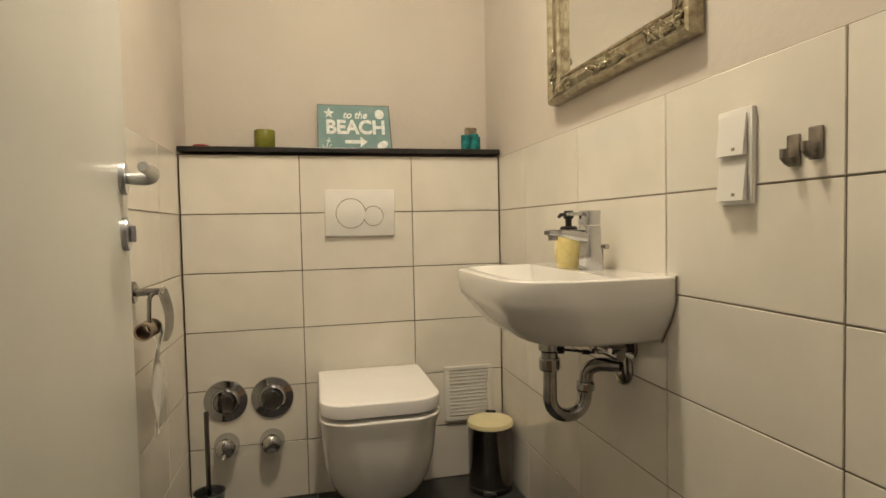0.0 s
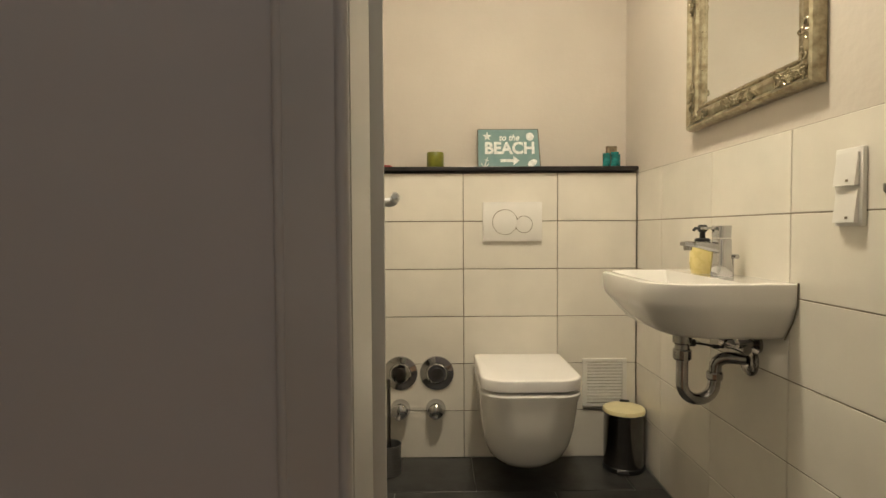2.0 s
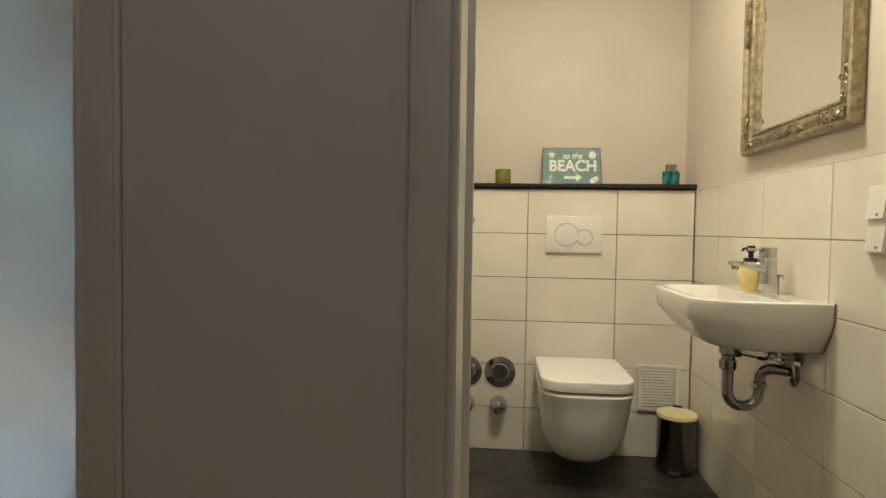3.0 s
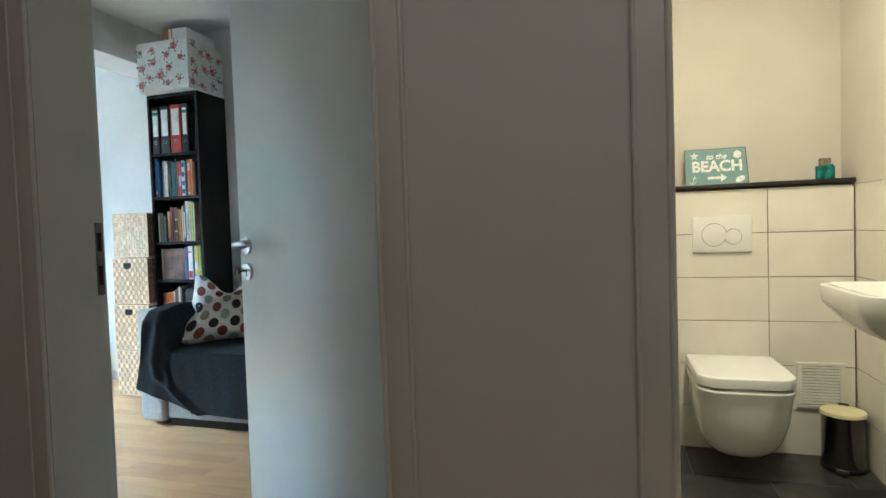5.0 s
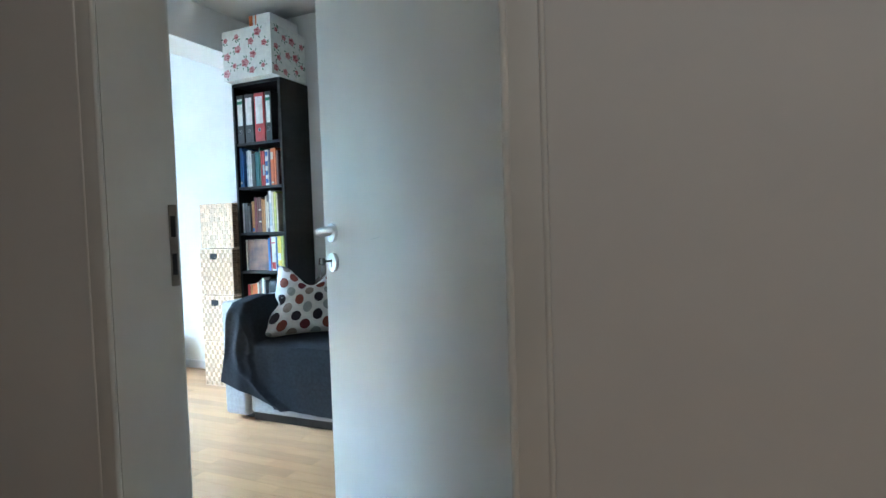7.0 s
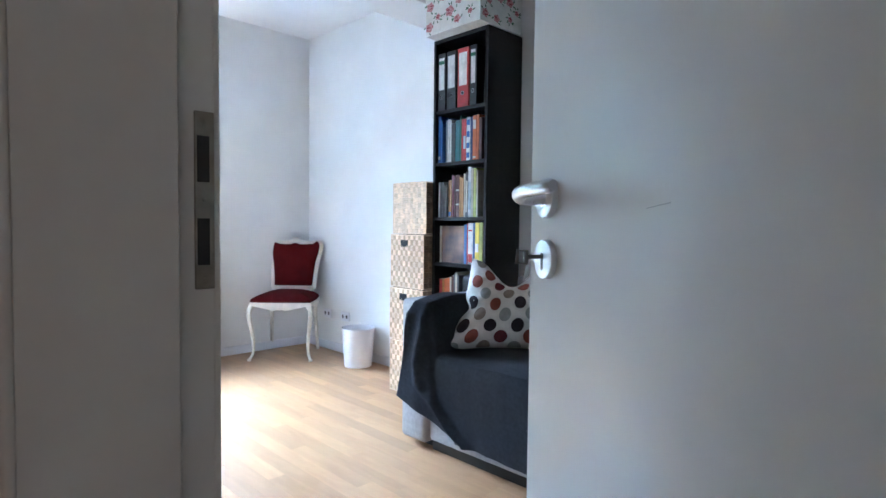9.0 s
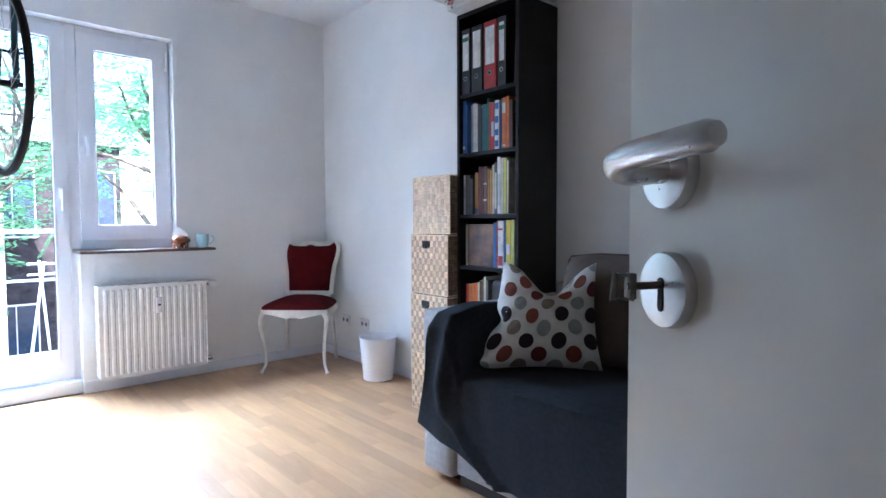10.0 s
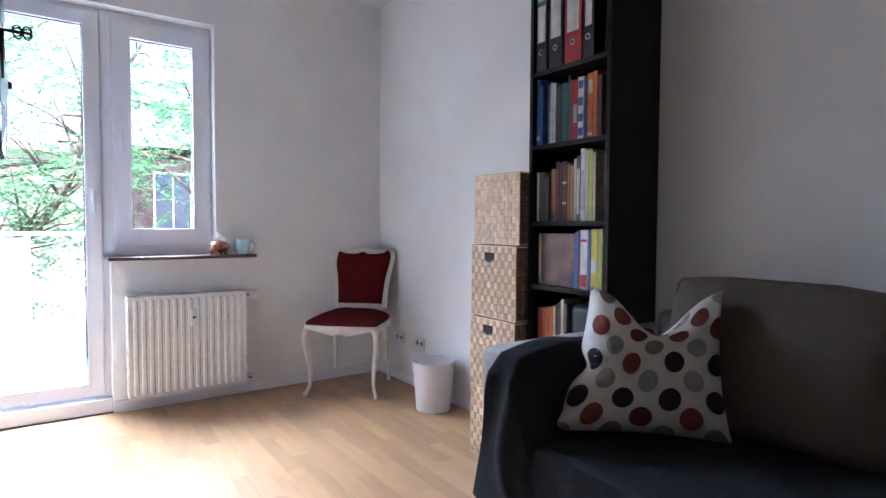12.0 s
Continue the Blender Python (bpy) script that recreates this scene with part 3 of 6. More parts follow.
def basin_loop(depth, half, z, back=0.001, r=0.075, bow=0.024):
    """A rounded plan: square at the wall, round front corners, the front edge bowed out a little."""
    pts = []
    for x, y in rounded_rect(-depth, -back, -half, half, (r, 0.004, 0.004, r), 8):
        x -= bow * (1 - (y / half) ** 2) * (x / depth) ** 2
        pts.append(Vector((x, y, z)))
    return pts


bm = bmesh.new()
outer = [(0.215, 0.180, 0.694, 0.080), (0.240, 0.196, 0.6965, 0.090), (0.258, 0.207, 0.706, 0.100), (0.284, 0.227, 0.735, 0.112), (0.307, 0.243, 0.764, 0.112), (0.317, 0.2490, 0.777, 0.108), (0.320, 0.2515, 0.790, 0.105), (0.322, 0.252, 0.826, 0.102), (0.320, 0.251, 0.833, 0.100), (0.315, 0.247, 0.836, 0.098)]
loops = [basin_loop(d, h, z, r=r) for d, h, z, r in outer]
for d, h, z in ((0.296, 0.228, 0.8355), (0.290, 0.221, 0.828), (0.276, 0.200, 0.78), (0.25, 0.165, 0.73), (0.20, 0.09, 0.708)):
    loops.append(basin_loop(d, h, z, back=0.115 if z > 0.75 else 0.13, r=0.03 if z < 0.72 else 0.075))
loft(bm, loops)
part("bowl", bm, CERAMIC, basin, smooth=True)
part("drain", lathe(bmesh.new(), [(0.022, 0.7055), (0.022, 0.709), (0.015, 0.711), (0.0, 0.711)], (-0.16, 0, 0), n=24, caps=False), CHROME, basin, smooth=True)
bm = tube(bmesh.new(), [(-0.003, -0.254, 0.838), (-0.003, -0.253, 0.785), (-0.003, -0.238, 0.745), (-0.003, -0.206, 0.696)], 0.0018, 6)
part("silicone_joint", bm, GROUT, basin)

tap = thing("tap", (0.668, 1.178, 0.8360), 0, "chrome single-lever basin tap", "tap")
bm = bmesh.new()
loft(bm, [[Vector((x, y, z)) for x, y in rounded_rect(-a, a, -a, a, (r, r, r, r), 5)] for z, a, r in ((0, 0.024, 0.012), (0.004, 0.025, 0.012), (0.05, 0.0225, 0.011), (0.098, 0.0215, 0.010), (0.102, 0.020, 0.009))])
part("body", bm, CHROME, tap, smooth=True)
bm = bmesh.new()
loops = []
for x, z, hw, hh in ((-0.010, 0.078, 0.019, 0.020), (-0.04, 0.082, 0.018, 0.016), (-0.08, 0.087, 0.017, 0.0105), (-0.115, 0.089, 0.0165, 0.008), (-0.122, 0.0885, 0.014, 0.006)):
    loops.append([Vector((x, y, zz)) for y, zz in rounded_rect(-hw, hw, z - hh, z + hh * 0.7, (hh * 0.6,) * 4, 4)])
loft(bm, loops)
part("spout", bm, CHROME, tap, smooth=True)
part("aerator", lathe(bmesh.new(), [(0.011, 0.070), (0.012, 0.074), (0.012, 0.082)], (-0.106, 0, 0), n=20), CHROME_OLD, tap, smooth=True)
bm = bmesh.new()
loft(bm, [[Vector((x, y, z)) for x, y in rounded_rect(-0.022 + dx, 0.020 + dx, -0.02, 0.02, (0.008,) * 4, 4)] for z, dx in ((0.104, 0), (0.108, 0), (0.132, 0.001), (0.137, 0.002))])
box(bm, -0.062, -0.018, -0.010, 0.010, 0.126, 0.134, bevel=0.003)
part("lever", bm, CHROME, tap, smooth=True)
bm = lathe(bmesh.new(), [(0.003, 0.0), (0.003, 0.052)], (0.036, 0, 0.0), n=12)
tube(bm, [(0.034, 0.010, 0.053), (0.034, -0.022, 0.053)], [0.0045, 0.0065], 12)
part("popup_rod", bm, CHROME, tap, smooth=True)

tap.scale = (0.88, 1.18, 1.0)
sd = thing("soap_dispenser", (0.655, 1.262, 0.8360), 25, "pale yellow soap dispenser with a black pump, on the basin", "soap dispenser")
part("bottle", lathe(bmesh.new(), [(0.028, 0.0), (0.031, 0.004), (0.0345, 0.03), (0.0345, 0.058), (0.030, 0.076), (0.018, 0.082)], n=32), SOAP, sd, smooth=True)
part("collar", lathe(bmesh.new(), [(0.0175, 0.084), (0.0215, 0.086), (0.0215, 0.098), (0.017, 0.102)], n=28), BLACKP, sd, smooth=True)
bm = lathe(bmesh.new(), [(0.008, 0.102), (0.008, 0.118), (0.013, 0.122), (0.013, 0.136), (0.010, 0.140)], n=20)
tube(bm, [(0.0, 0, 0.130), (-0.030, 0, 0.130), (-0.036, 0, 0.124)], 0.0045, 8)
part("pump", bm, BLACKP, sd, smooth=True)

trap = thing("siphon", (XR, 1.195, 0), 0, "worn chrome bottle trap pipe under the basin", "pipe")
X = -0.16
part("inlet", lathe(bmesh.new(), [(0.026, 0.692), (0.026, 0.65), (0.020, 0.645), (0.020, 0.60)], (X, 0, 0), n=26), CHROME_OLD, trap, smooth=True)
part("nut", lathe(bmesh.new(), [(0.023, 0.632), (0.025, 0.628), (0.025, 0.606), (0.022, 0.602)], (X, 0, 0), n=14), CHROME_OLD, trap, smooth=False)
pts = [(X, 0, 0.61), (X, 0, 0.55)] + [(X + 0.045 - 0.045 * math.cos(radians(a)), 0, 0.535 - 0.045 * math.sin(radians(a))) for a in range(0, 181, 15)] + [(X + 0.092, 0, 0.56)] + [(X + 0.092 + 0.035 - 0.035 * math.cos(radians(a)), -0.022 * (1 - math.cos(radians(a))), 0.580 + 0.030 * math.sin(radians(a))) for a in range(15, 91, 15)] + [(-0.004, -0.050, 0.612)]
part("bend", tube(bmesh.new(), pts, 0.0165, 18), CHROME_OLD, trap, smooth=True)
part("coupling", lathe(bmesh.new(), [(0.020, 0.545), (0.022, 0.549), (0.022, 0.563), (0.020, 0.567)], (X + 0.091, 0, 0), n=14), CHROME_OLD, trap)
bm = lathe(bmesh.new(), [(0.044, 0.0), (0.043, 0.005), (0.026, 0.011), (0.018, 0.011)], (0, -0.052, 0.612), axis="x", n=32)
for v in bm.verts:
    v.co.x = -v.co.x
part("wall_rose", bm, CHROME_OLD, trap, smooth=True)
bm = tube(bmesh.new(), [(X, 0, 0.650), (X + 0.034, 0.0, 0.648)], 0.0105, 14)
tube(bm, [(X + 0.03, 0, 0.648), (-0.045, 0.0, 0.634)], 0.003, 8)
tube(bm, [(-0.075, 0.0, 0.638), (-0.058, 0.0, 0.636)], 0.006, 10)
part("pull_rod", bm, BLACKP, trap, smooth=True)
av = thing("angle_valve", (XR, 1.105, 0.662), 0, "chrome angle valve on the tiles under the basin", "valve")
bm = tube(bmesh.new(), [(0, 0, 0), (-0.055, 0, 0)], 0.011, 14)
tube(bm, [(-0.04, -0.022, -0.012), (-0.04, 0.070, -0.012)], 0.012, 16)
tube(bm, [(-0.04, 0.070, -0.012), (-0.04, 0.098, -0.012)], 0.016, 12)
lathe(bm, [(0.027, -0.010), (0.025, -0.001)], axis="x", n=24)
part("body", bm, CHROME_OLD, av, smooth=True)
part("hose", tube(bmesh.new(), spline([(-0.04, 0.035, -0.005), (-0.04, 0.036, 0.02), (-0.045, 0.04, 0.05)], 4), 0.005, 8), STEEL, av, smooth=True)

# switch plate and hooks on the basin wall
sw = thing("light_switch", (XR, 0.783, 1.046), 0, "white double light switch on the tiles", "light switch")
part("plate", B(-0.010, 0, -0.042, 0.034, -0.077, 0.080, bevel=0.002), PLASTIC, sw, smooth=True)
for z in (0.037, -0.037):
    bm = prism(bmesh.new(), [(-0.011, z + 0.033), (-0.0135, z + 0.033), (-0.021, z - 0.033), (-0.011, z - 0.033)], -0.034, 0.026, axis="y", bevel=0.0)
    rk = part("rocker", bm, PLASTIC, sw)
    part("lens", B(-0.0215, -0.0195, -0.016, -0.010, z - 0.026, z - 0.021), GROUT, rk)
for y, z in ((0.668, 1.044), (0.631, 1.050)):
    hk = thing("wall_hook", (XR, y, z), 0, "small brushed metal adhesive wall hook on the tiles", "hook", "wall hooks")
    part("plate", B(-0.006, 0, -0.0115, 0.0115, -0.023, 0.024, bevel=0.0028, seg=3), STRIKE, hk, smooth=True)
    bm = tube(bmesh.new(), [(-0.004, 0, -0.014), (-0.015, 0, -0.015), (-0.020, 0, -0.010), (-0.020, 0, 0.002)], 0.0065, 12)
    part("hook", bm, STRIKE, hk, smooth=True)

# ornate mirror
mir = thing("mirror", (XR + 0.004, 1.178, 1.731), 0, "rectangular mirror in an ornate antique silver frame", "mirror")
MH, MW, FW = 0.45, 0.310, 0.072
prof = [(0.0, 0.0), (0.0, 0.020), (0.004, 0.030), (0.010, 0.034), (0.016, 0.030), (0.022, 0.022), (0.040, 0.026), (0.052, 0.024), (0.058, 0.016), (0.062, 0.020), (0.066, 0.020), (0.068, 0.014), (0.072, 0.012), (0.076, 0.006), (0.076, 0.0)]
bm = bmesh.new()
rings = []
for sy, sz in ((-1, -1), (1, -1), (1, 1), (-1, 1)):
    rings.append([bm.verts.new((-h, sy * (MW - w), sz * (MH - w))) for w, h in prof])
for a, b in zip(rings, rings[1:] + rings[:1]):
    for i in range(len(prof) - 1):
        bm.faces.new((a[i], a[i + 1], b[i + 1], b[i]))
part("frame", bm, SILVERWOOD, mir)
part("glass", B(-0.006, -0.003, -MW + FW - 0.004, MW - FW + 0.004, -MH + FW - 0.004, MH - FW + 0.004), MIRROR, mir, "clear mirror glass")
rnd = random.Random(4)


def scroll(bm, cy, cz, r, turn, flip, x=-0.026):
    pts, rad = [], []
    for i in range(15):
        t = i / 14
        a = turn + flip * t * 5.2
        rr = r * (1 - 0.78 * t)
        pts.append((x - 0.006 * math.sin(t * math.pi), cy + rr * math.cos(a), cz + rr * math.sin(a)))
        rad.append(0.0030 * (1 - 0.5 * t))
    tube(bm, pts, rad, 6)


cl = [(-MW + 0.034, -MH + 0.034), (MW - 0.034, -MH + 0.034), (MW - 0.034, MH - 0.034), (-MW + 0.034, MH - 0.034), (0, -MH + 0.034), (0, MH - 0.034), (-MW + 0.034, 0), (MW - 0.034, 0)]
for k, (cy, cz) in enumerate(cl):
    for i in range(36):
        u = rnd.uniform(-1, 1)
        if k < 4:
            if rnd.random() < 0.5:
                y, z = cy + (-math.copysign(1, cy)) * abs(u) * 0.11, cz + rnd.uniform(-0.013, 0.013)
            else:
                y, z = cy + rnd.uniform(-0.013, 0.013), cz - math.copysign(1, cz) * abs(u) * 0.11
        elif k < 6:
            y, z = cy + u * 0.085, cz + rnd.uniform(-0.012, 0.012)
        else:
            y, z = cy + rnd.uniform(-0.012, 0.012), cz + u * 0.085
        bm = bmesh.new()
        scroll(bm, y, z, rnd.uniform(0.005, 0.012), rnd.uniform(0, 6.28), rnd.choice((-1, 1)))
        part("scroll_ornament", bm, SILVERWOOD, mir, smooth=True)

# things on the ledge
LZ = 1.2267
sg = thing("beach_sign", (0.204, 2.085, LZ), 0, "teal wooden sign reading to the BEACH, leaning on the wall", "sign")
tilt = Matrix.Rotation(radians(-12), 4, "X")
bm = prism(bmesh.new(), [(-0.137, 0), (0.137, 0), (0.130, 0.165), (-0.135, 0.165)], -0.006, 0.006, axis="y")
bmesh.ops.transform(bm, matrix=tilt, verts=bm.verts)
part("board", bm, GREYWOOD, sg)
bm = prism(bmesh.new(), [(-0.134, 0.003), (0.132, 0.003), (0.126, 0.162), (-0.132, 0.162)], -0.0070, -0.0061, axis="y")
bmesh.ops.transform(bm, matrix=tilt, verts=bm.verts)
sg.scale = (1, 1, 1.085)
part("face", bm, TEALPAINT, sg, "weathered teal painted face")


def on_sign(x, z, h=0.0078):
    return tilt @ Matrix.Translation((x, -h, z)) @ Matrix.Rotation(radians(90), 4, "X")


words("lettering", "to the", 0.036, WHITEPRINT, sg, on_sign(0.0, 0.127), shear=0.3, fat=0.0008)
words("lettering", "BEACH", 0.071, WHITEPRINT, sg, on_sign(0.003, 0.082) @ Matrix.Diagonal((0.98, 0.95, 1, 1)), extrude=0.0012, fat=0.0024)
bm = prism(bmesh.new(), [(-0.038, 0.026), (0.018, 0.026), (0.018, 0.013), (0.044, 0.032), (0.018, 0.051), (0.018, 0.038), (-0.038, 0.038)], -0.0085, -0.0071, axis="y")
bmesh.ops.transform(bm, matrix=tilt, verts=bm.verts)
part("arrow", bm, WHITEPRINT, sg)


def blob(cx, cz, fn, n=24):
    bm = prism(bmesh.new(), [(cx + fn(i / n)[0], cz + fn(i / n)[1]) for i in range(n)], -0.0085, -0.0071, axis="y")
    bmesh.ops.transform(bm, matrix=tilt, verts=bm.verts)
    return bm


def starf(t, r=0.020):
    a = 2 * math.pi * t + 0.3
    rr = r * (1 if round(t * 10) % 2 == 0 else 0.42)
    return rr * math.cos(a), rr * math.sin(a)


part("starfish_shape", blob(-0.094, 0.133, starf, 10), WHITEPRINT, sg)
part("shell_shape", blob(0.092, 0.132, lambda t: (0.017 * math.cos(6.283 * t) * (1 + 0.06 * math.cos(44 * t)), 0.017 * math.sin(6.283 * t)), 28), WHITEPRINT, sg)
part("shell_shape", blob(0.100, 0.022, lambda t: (0.020 * math.cos(6.283 * t), 0.015 * math.sin(6.283 * t + 0.4)), 24), WHITEPRINT, sg)
bm = bmesh.new()
tube(bm, [(-0.094, -0.0075, 0.045), (-0.106, -0.0075, 0.012)], 0.0018, 6)
tube(bm, [(-0.121, -0.0075, 0.020), (-0.112, -0.0075, 0.009), (-0.098, -0.0075, 0.009), (-0.088, -0.0075, 0.022)], 0.0018, 6)
tube(bm, [(-0.106, -0.0075, 0.036), (-0.088, -0.0075, 0.032)], 0.0015, 6)
bmesh.ops.transform(bm, matrix=tilt, verts=bm.verts)
part("anchor_shape", bm, WHITEPRINT, sg)

gc = thing("green_candle", (-0.116, 2.07, LZ), 0, "squat olive-green glazed candle on the ledge", "candle")
bm = lathe(bmesh.new(), [(0.034, 0.0), (0.036, 0.003), (0.036, 0.066), (0.034, 0.069), (0.030, 0.069), (0.029, 0.060), (0.0, 0.060)], n=36, caps=False)
part("body", bm, GREENWAX, gc, smooth=True)
part("wick", tube(bmesh.new(), [(0, 0, 0.06), (0.001, 0, 0.067)], 0.0009, 6), BLACKP, gc)
rd = thing("red_dish", (-0.328, 2.07, LZ), 0, "small flat red dish on the ledge", "dish")
part("dish", lathe(bmesh.new(), [(0.020, 0.0), (0.027, 0.006), (0.027, 0.013), (0.024, 0.015), (0.022, 0.009), (0.0, 0.008)], n=30, caps=False), REDWAX, rd, smooth=True)
for x, y, h in ((0.618, 2.06, 0.062), (0.652, 2.055, 0.066), (0.668, 2.085, 0.060)):
    tg = thing("tealight_glass", (x, y, LZ), 0, "slim teal glazed candle holder on the ledge", "candle holder", "teal candle holders")
    part("glass", lathe(bmesh.new(), [(0.0155, 0.0), (0.0165, 0.003), (0.0165, h), (0.014, h), (0.013, 0.02), (0.0, 0.02)], n=24, caps=False), TEALGLASS, tg, smooth=True)
dw = thing("driftwood_block", (0.655, 2.115, LZ), 8, "small grey-brown wooden block behind the candle holders", "wooden block")
part("block", B(-0.022, 0.022, -0.012, 0.012, 0.0, 0.100, bevel=0.003), CORK, dw)

tp = thing("toilet_paper_holder", (XL, 1.459, 0.800), 0, "chrome paper holder with a cover flap and an almost used-up roll", "toilet paper holder")
part("plate", lathe(bmesh.new(), [(0.027, 0), (0.027, 0.006), (0.024, 0.009), (0.010, 0.010), (0.0085, 0.064), (0.0, 0.064)], axis="x", n=30, caps=False), CHROME_OLD, tp, smooth=True)
part("rod", tube(bmesh.new(), [(0.058, -0.012, 0.0), (0.058, 0.060, 0.0)], 0.006, 14), CHROME_OLD, tp, smooth=True)
part("bracket", tube(bmesh.new(), spline([(0.058, -0.010, 0.0), (0.050, -0.026, -0.006), (0.046, -0.032, -0.020), (0.044, -0.032, -0.070), (0.044, -0.026, -0.086), (0.042, 0.0, -0.092), (0.040, 0.070, -0.092)], 5), 0.005, 10), CHROME_OLD, tp, smooth=True)
bm = bmesh.new()
grid(bm, 6, 14, lambda u, v: (0.065 + 0.014 * math.sin(v * 2.6), -0.034 + 0.092 * u, -0.002 - 0.118 * v + 0.004 * math.cos(6 * u)))
bmesh.ops.solidify(bm, geom=list(bm.faces), thickness=0.0018)
part("flap", bm, CHROME_OLD, tp, "curved chrome cover flap", smooth=True)
part("roll", lathe(bmesh.new(), [(0.0165, 0.0), (0.0205, 0.0), (0.0205, 0.085), (0.0165, 0.085), (0.0165, 0.0)], (0.038, -0.062, -0.088), axis="y", n=28, caps=False), CARDBOARD, tp, "bare cardboard roll", smooth=True)
bm = bmesh.new()
grid(bm, 9, 26, lambda u, v: (0.060 + 0.007 * math.sin(9 * v + 3 * u), -0.066 + 0.085 * u * (1 - 0.30 * v) - 0.020 * v + 0.006 * math.sin(13 * v), -0.095 - 0.235 * v - 0.012 * math.sin(9 * u) + 0.004 * math.sin(23 * v * u)))
bmesh.ops.solidify(bm, geom=list(bm.faces), thickness=0.0008)
part("sheet", bm, PAPER, tp, "crumpled hanging sheet of paper", smooth=True)

lampt = thing("ceiling_lamp", (0.16, 1.04, H), 0, "small round ceiling lamp", "lamp", kind="structure")
part("ring", lathe(bmesh.new(), [(0.13, 0.0), (0.13, -0.03), (0.10, -0.04), (0.10, -0.0)], n=32, caps=False), STEEL, lampt, smooth=True)


# ---- bedroom: window, door to the balcony ----
FX = -5.10   # the room-side face of the window frames


def ring(y0, y1, z0, z1, w, xa, xb, c=0.004):
    """A mitred frame round an opening, rounded towards the room."""
    bm = bmesh.new()
    prof_ = [(0, xa), (0, xb - c), (c * 0.3, xb - c * 0.3), (c, xb), (w - c, xb), (w - c * 0.3, xb - c * 0.3), (w, xb - c), (w, xa)]
    rs = []
    for sy, sz in ((0, 0), (1, 0), (1, 1), (0, 1)):
        rs.append([bm.verts.new((x, y1 - q if sy else y0 + q, z1 - q if sz else z0 + q)) for q, x in prof_])
    for a, b in zip(rs, rs[1:] + rs[:1]):
        for i in range(len(prof_)):
            j = (i + 1) % len(prof_)
            bm.faces.new((a[i], a[j], b[j], b[i]))
    return bm


def sash(name, y0, y1, z0, z1, w, parent, label, handle_y=None, handle_z=0, depth=0.06, x=FX):
    s = part(name, ring(y0, y1, z0, z1, w, x - depth, x), WINW, parent, label, smooth=True)
    part("glazing_lip", ring(y0 + w - 0.012, y1 - w + 0.012, z0 + w - 0.012, z1 - w + 0.012, 0.013, x - 0.02, x + 0.003), WINW, s, smooth=True)
    part("bead", bead(y0 + w, y1 - w, z0 + w, z1 - w, x - 0.012), BLACKP, s, "thin dark glazing seal")
    g = part("pane", B(x - 0.035, x - 0.030, y0 + w - 0.004, y1 - w + 0.004, z0 + w, z1 - w + 0.004), GLASS, s)
    g.visible_shadow = False
    if handle_y:
        bm = B(x, x + 0.012, handle_y - 0.014, handle_y + 0.014, handle_z - 0.035, handle_z + 0.035, bevel=0.004)
        tube(bm, [(x + 0.01, handle_y, handle_z + 0.015), (x + 0.036, handle_y, handle_z + 0.012), (x + 0.040, handle_y, handle_z - 0.005), (x + 0.040, handle_y + 0.002, handle_z - 0.10)], [0.007, 0.008, 0.009, 0.008], 12)
        part("window_handle", bm, WINW, s, "white plastic window handle", smooth=True)
    return s


def bead(y0, y1, z0, z1, x, w=0.005):
    bm = B(x - 0.012, x - 0.004, y0 - 0.001, y0 + w, z0, z1)
    box(bm, x - 0.012, x - 0.004, y1 - w, y1 + 0.001, z0, z1)
    box(bm, x - 0.012, x - 0.004, y0 + w, y1 - w, z1 - w, z1 + 0.001)
    box(bm, x - 0.012, x - 0.004, y0 + w, y1 - w, z0 - 0.001, z0 + w)
    return bm


win = structure("window_1", B(FX - 0.07, FX - 0.012, 0.8725, 0.9275, 0.0, WZ1 - 0.002, bevel=0.003), WINW, "white plastic window beside the balcony door, closed")
part("frame", B(FX - 0.07, FX - 0.012, WY1 - 0.028, WY1 - 0.001, 0.846, WZ1 - 0.002, bevel=0.003), WINW, win)
part("frame", B(FX - 0.07, FX - 0.013, 0.928, WY1 - 0.028, 2.115, WZ1 - 0.002, bevel=0.003), WINW, win)
part("frame", B(FX - 0.07, FX - 0.013, 0.928, WY1 - 0.028, 0.846, 0.915, bevel=0.003), WINW, win)
sash("sash", 0.928, 1.425, 0.905, 2.128, 0.090, win, "", 0.965, 1.50)
part("hinge", lathe(bmesh.new(), [(0.007, 1.98), (0.007, 2.09)], (FX + 0.004, 1.420, 0), n=12), WINW, win)
bd = structure("door_balcony", B(FX - 0.07, FX - 0.012, WY0 + 0.001, WY0 + 0.04, 0.0, WZ1 - 0.002, bevel=0.003), WINW, "white plastic balcony door with a tall glass pane, closed")
part("frame", B(FX - 0.07, FX - 0.013, WY0 + 0.04, 0.868, 2.13, WZ1 - 0.002, bevel=0.003), WINW, bd)
part("threshold", B(FX - 0.10, -5.055, WY0 + 0.001, WYM - 0.001, 0.0, 0.075, bevel=0.004), WINW, bd, "white threshold board")
sash("sash", 0.315, 0.872, 0.085, 2.145, 0.075, bd, "", 0.835, 1.18)
sill = thing("window_sill", (-4.905, 1.263, 0.845), 0, "narrow dark reddish-brown wooden window sill", "window sill")
part("board", B(-0.262, 0.0, -0.379, 0.177, -0.017, 0.0, bevel=0.003), SILLM, sill)
part("board_end", B(-0.123, 0.0, 0.1775, 0.379, -0.017, 0.0, bevel=0.003), SILLM, sill)

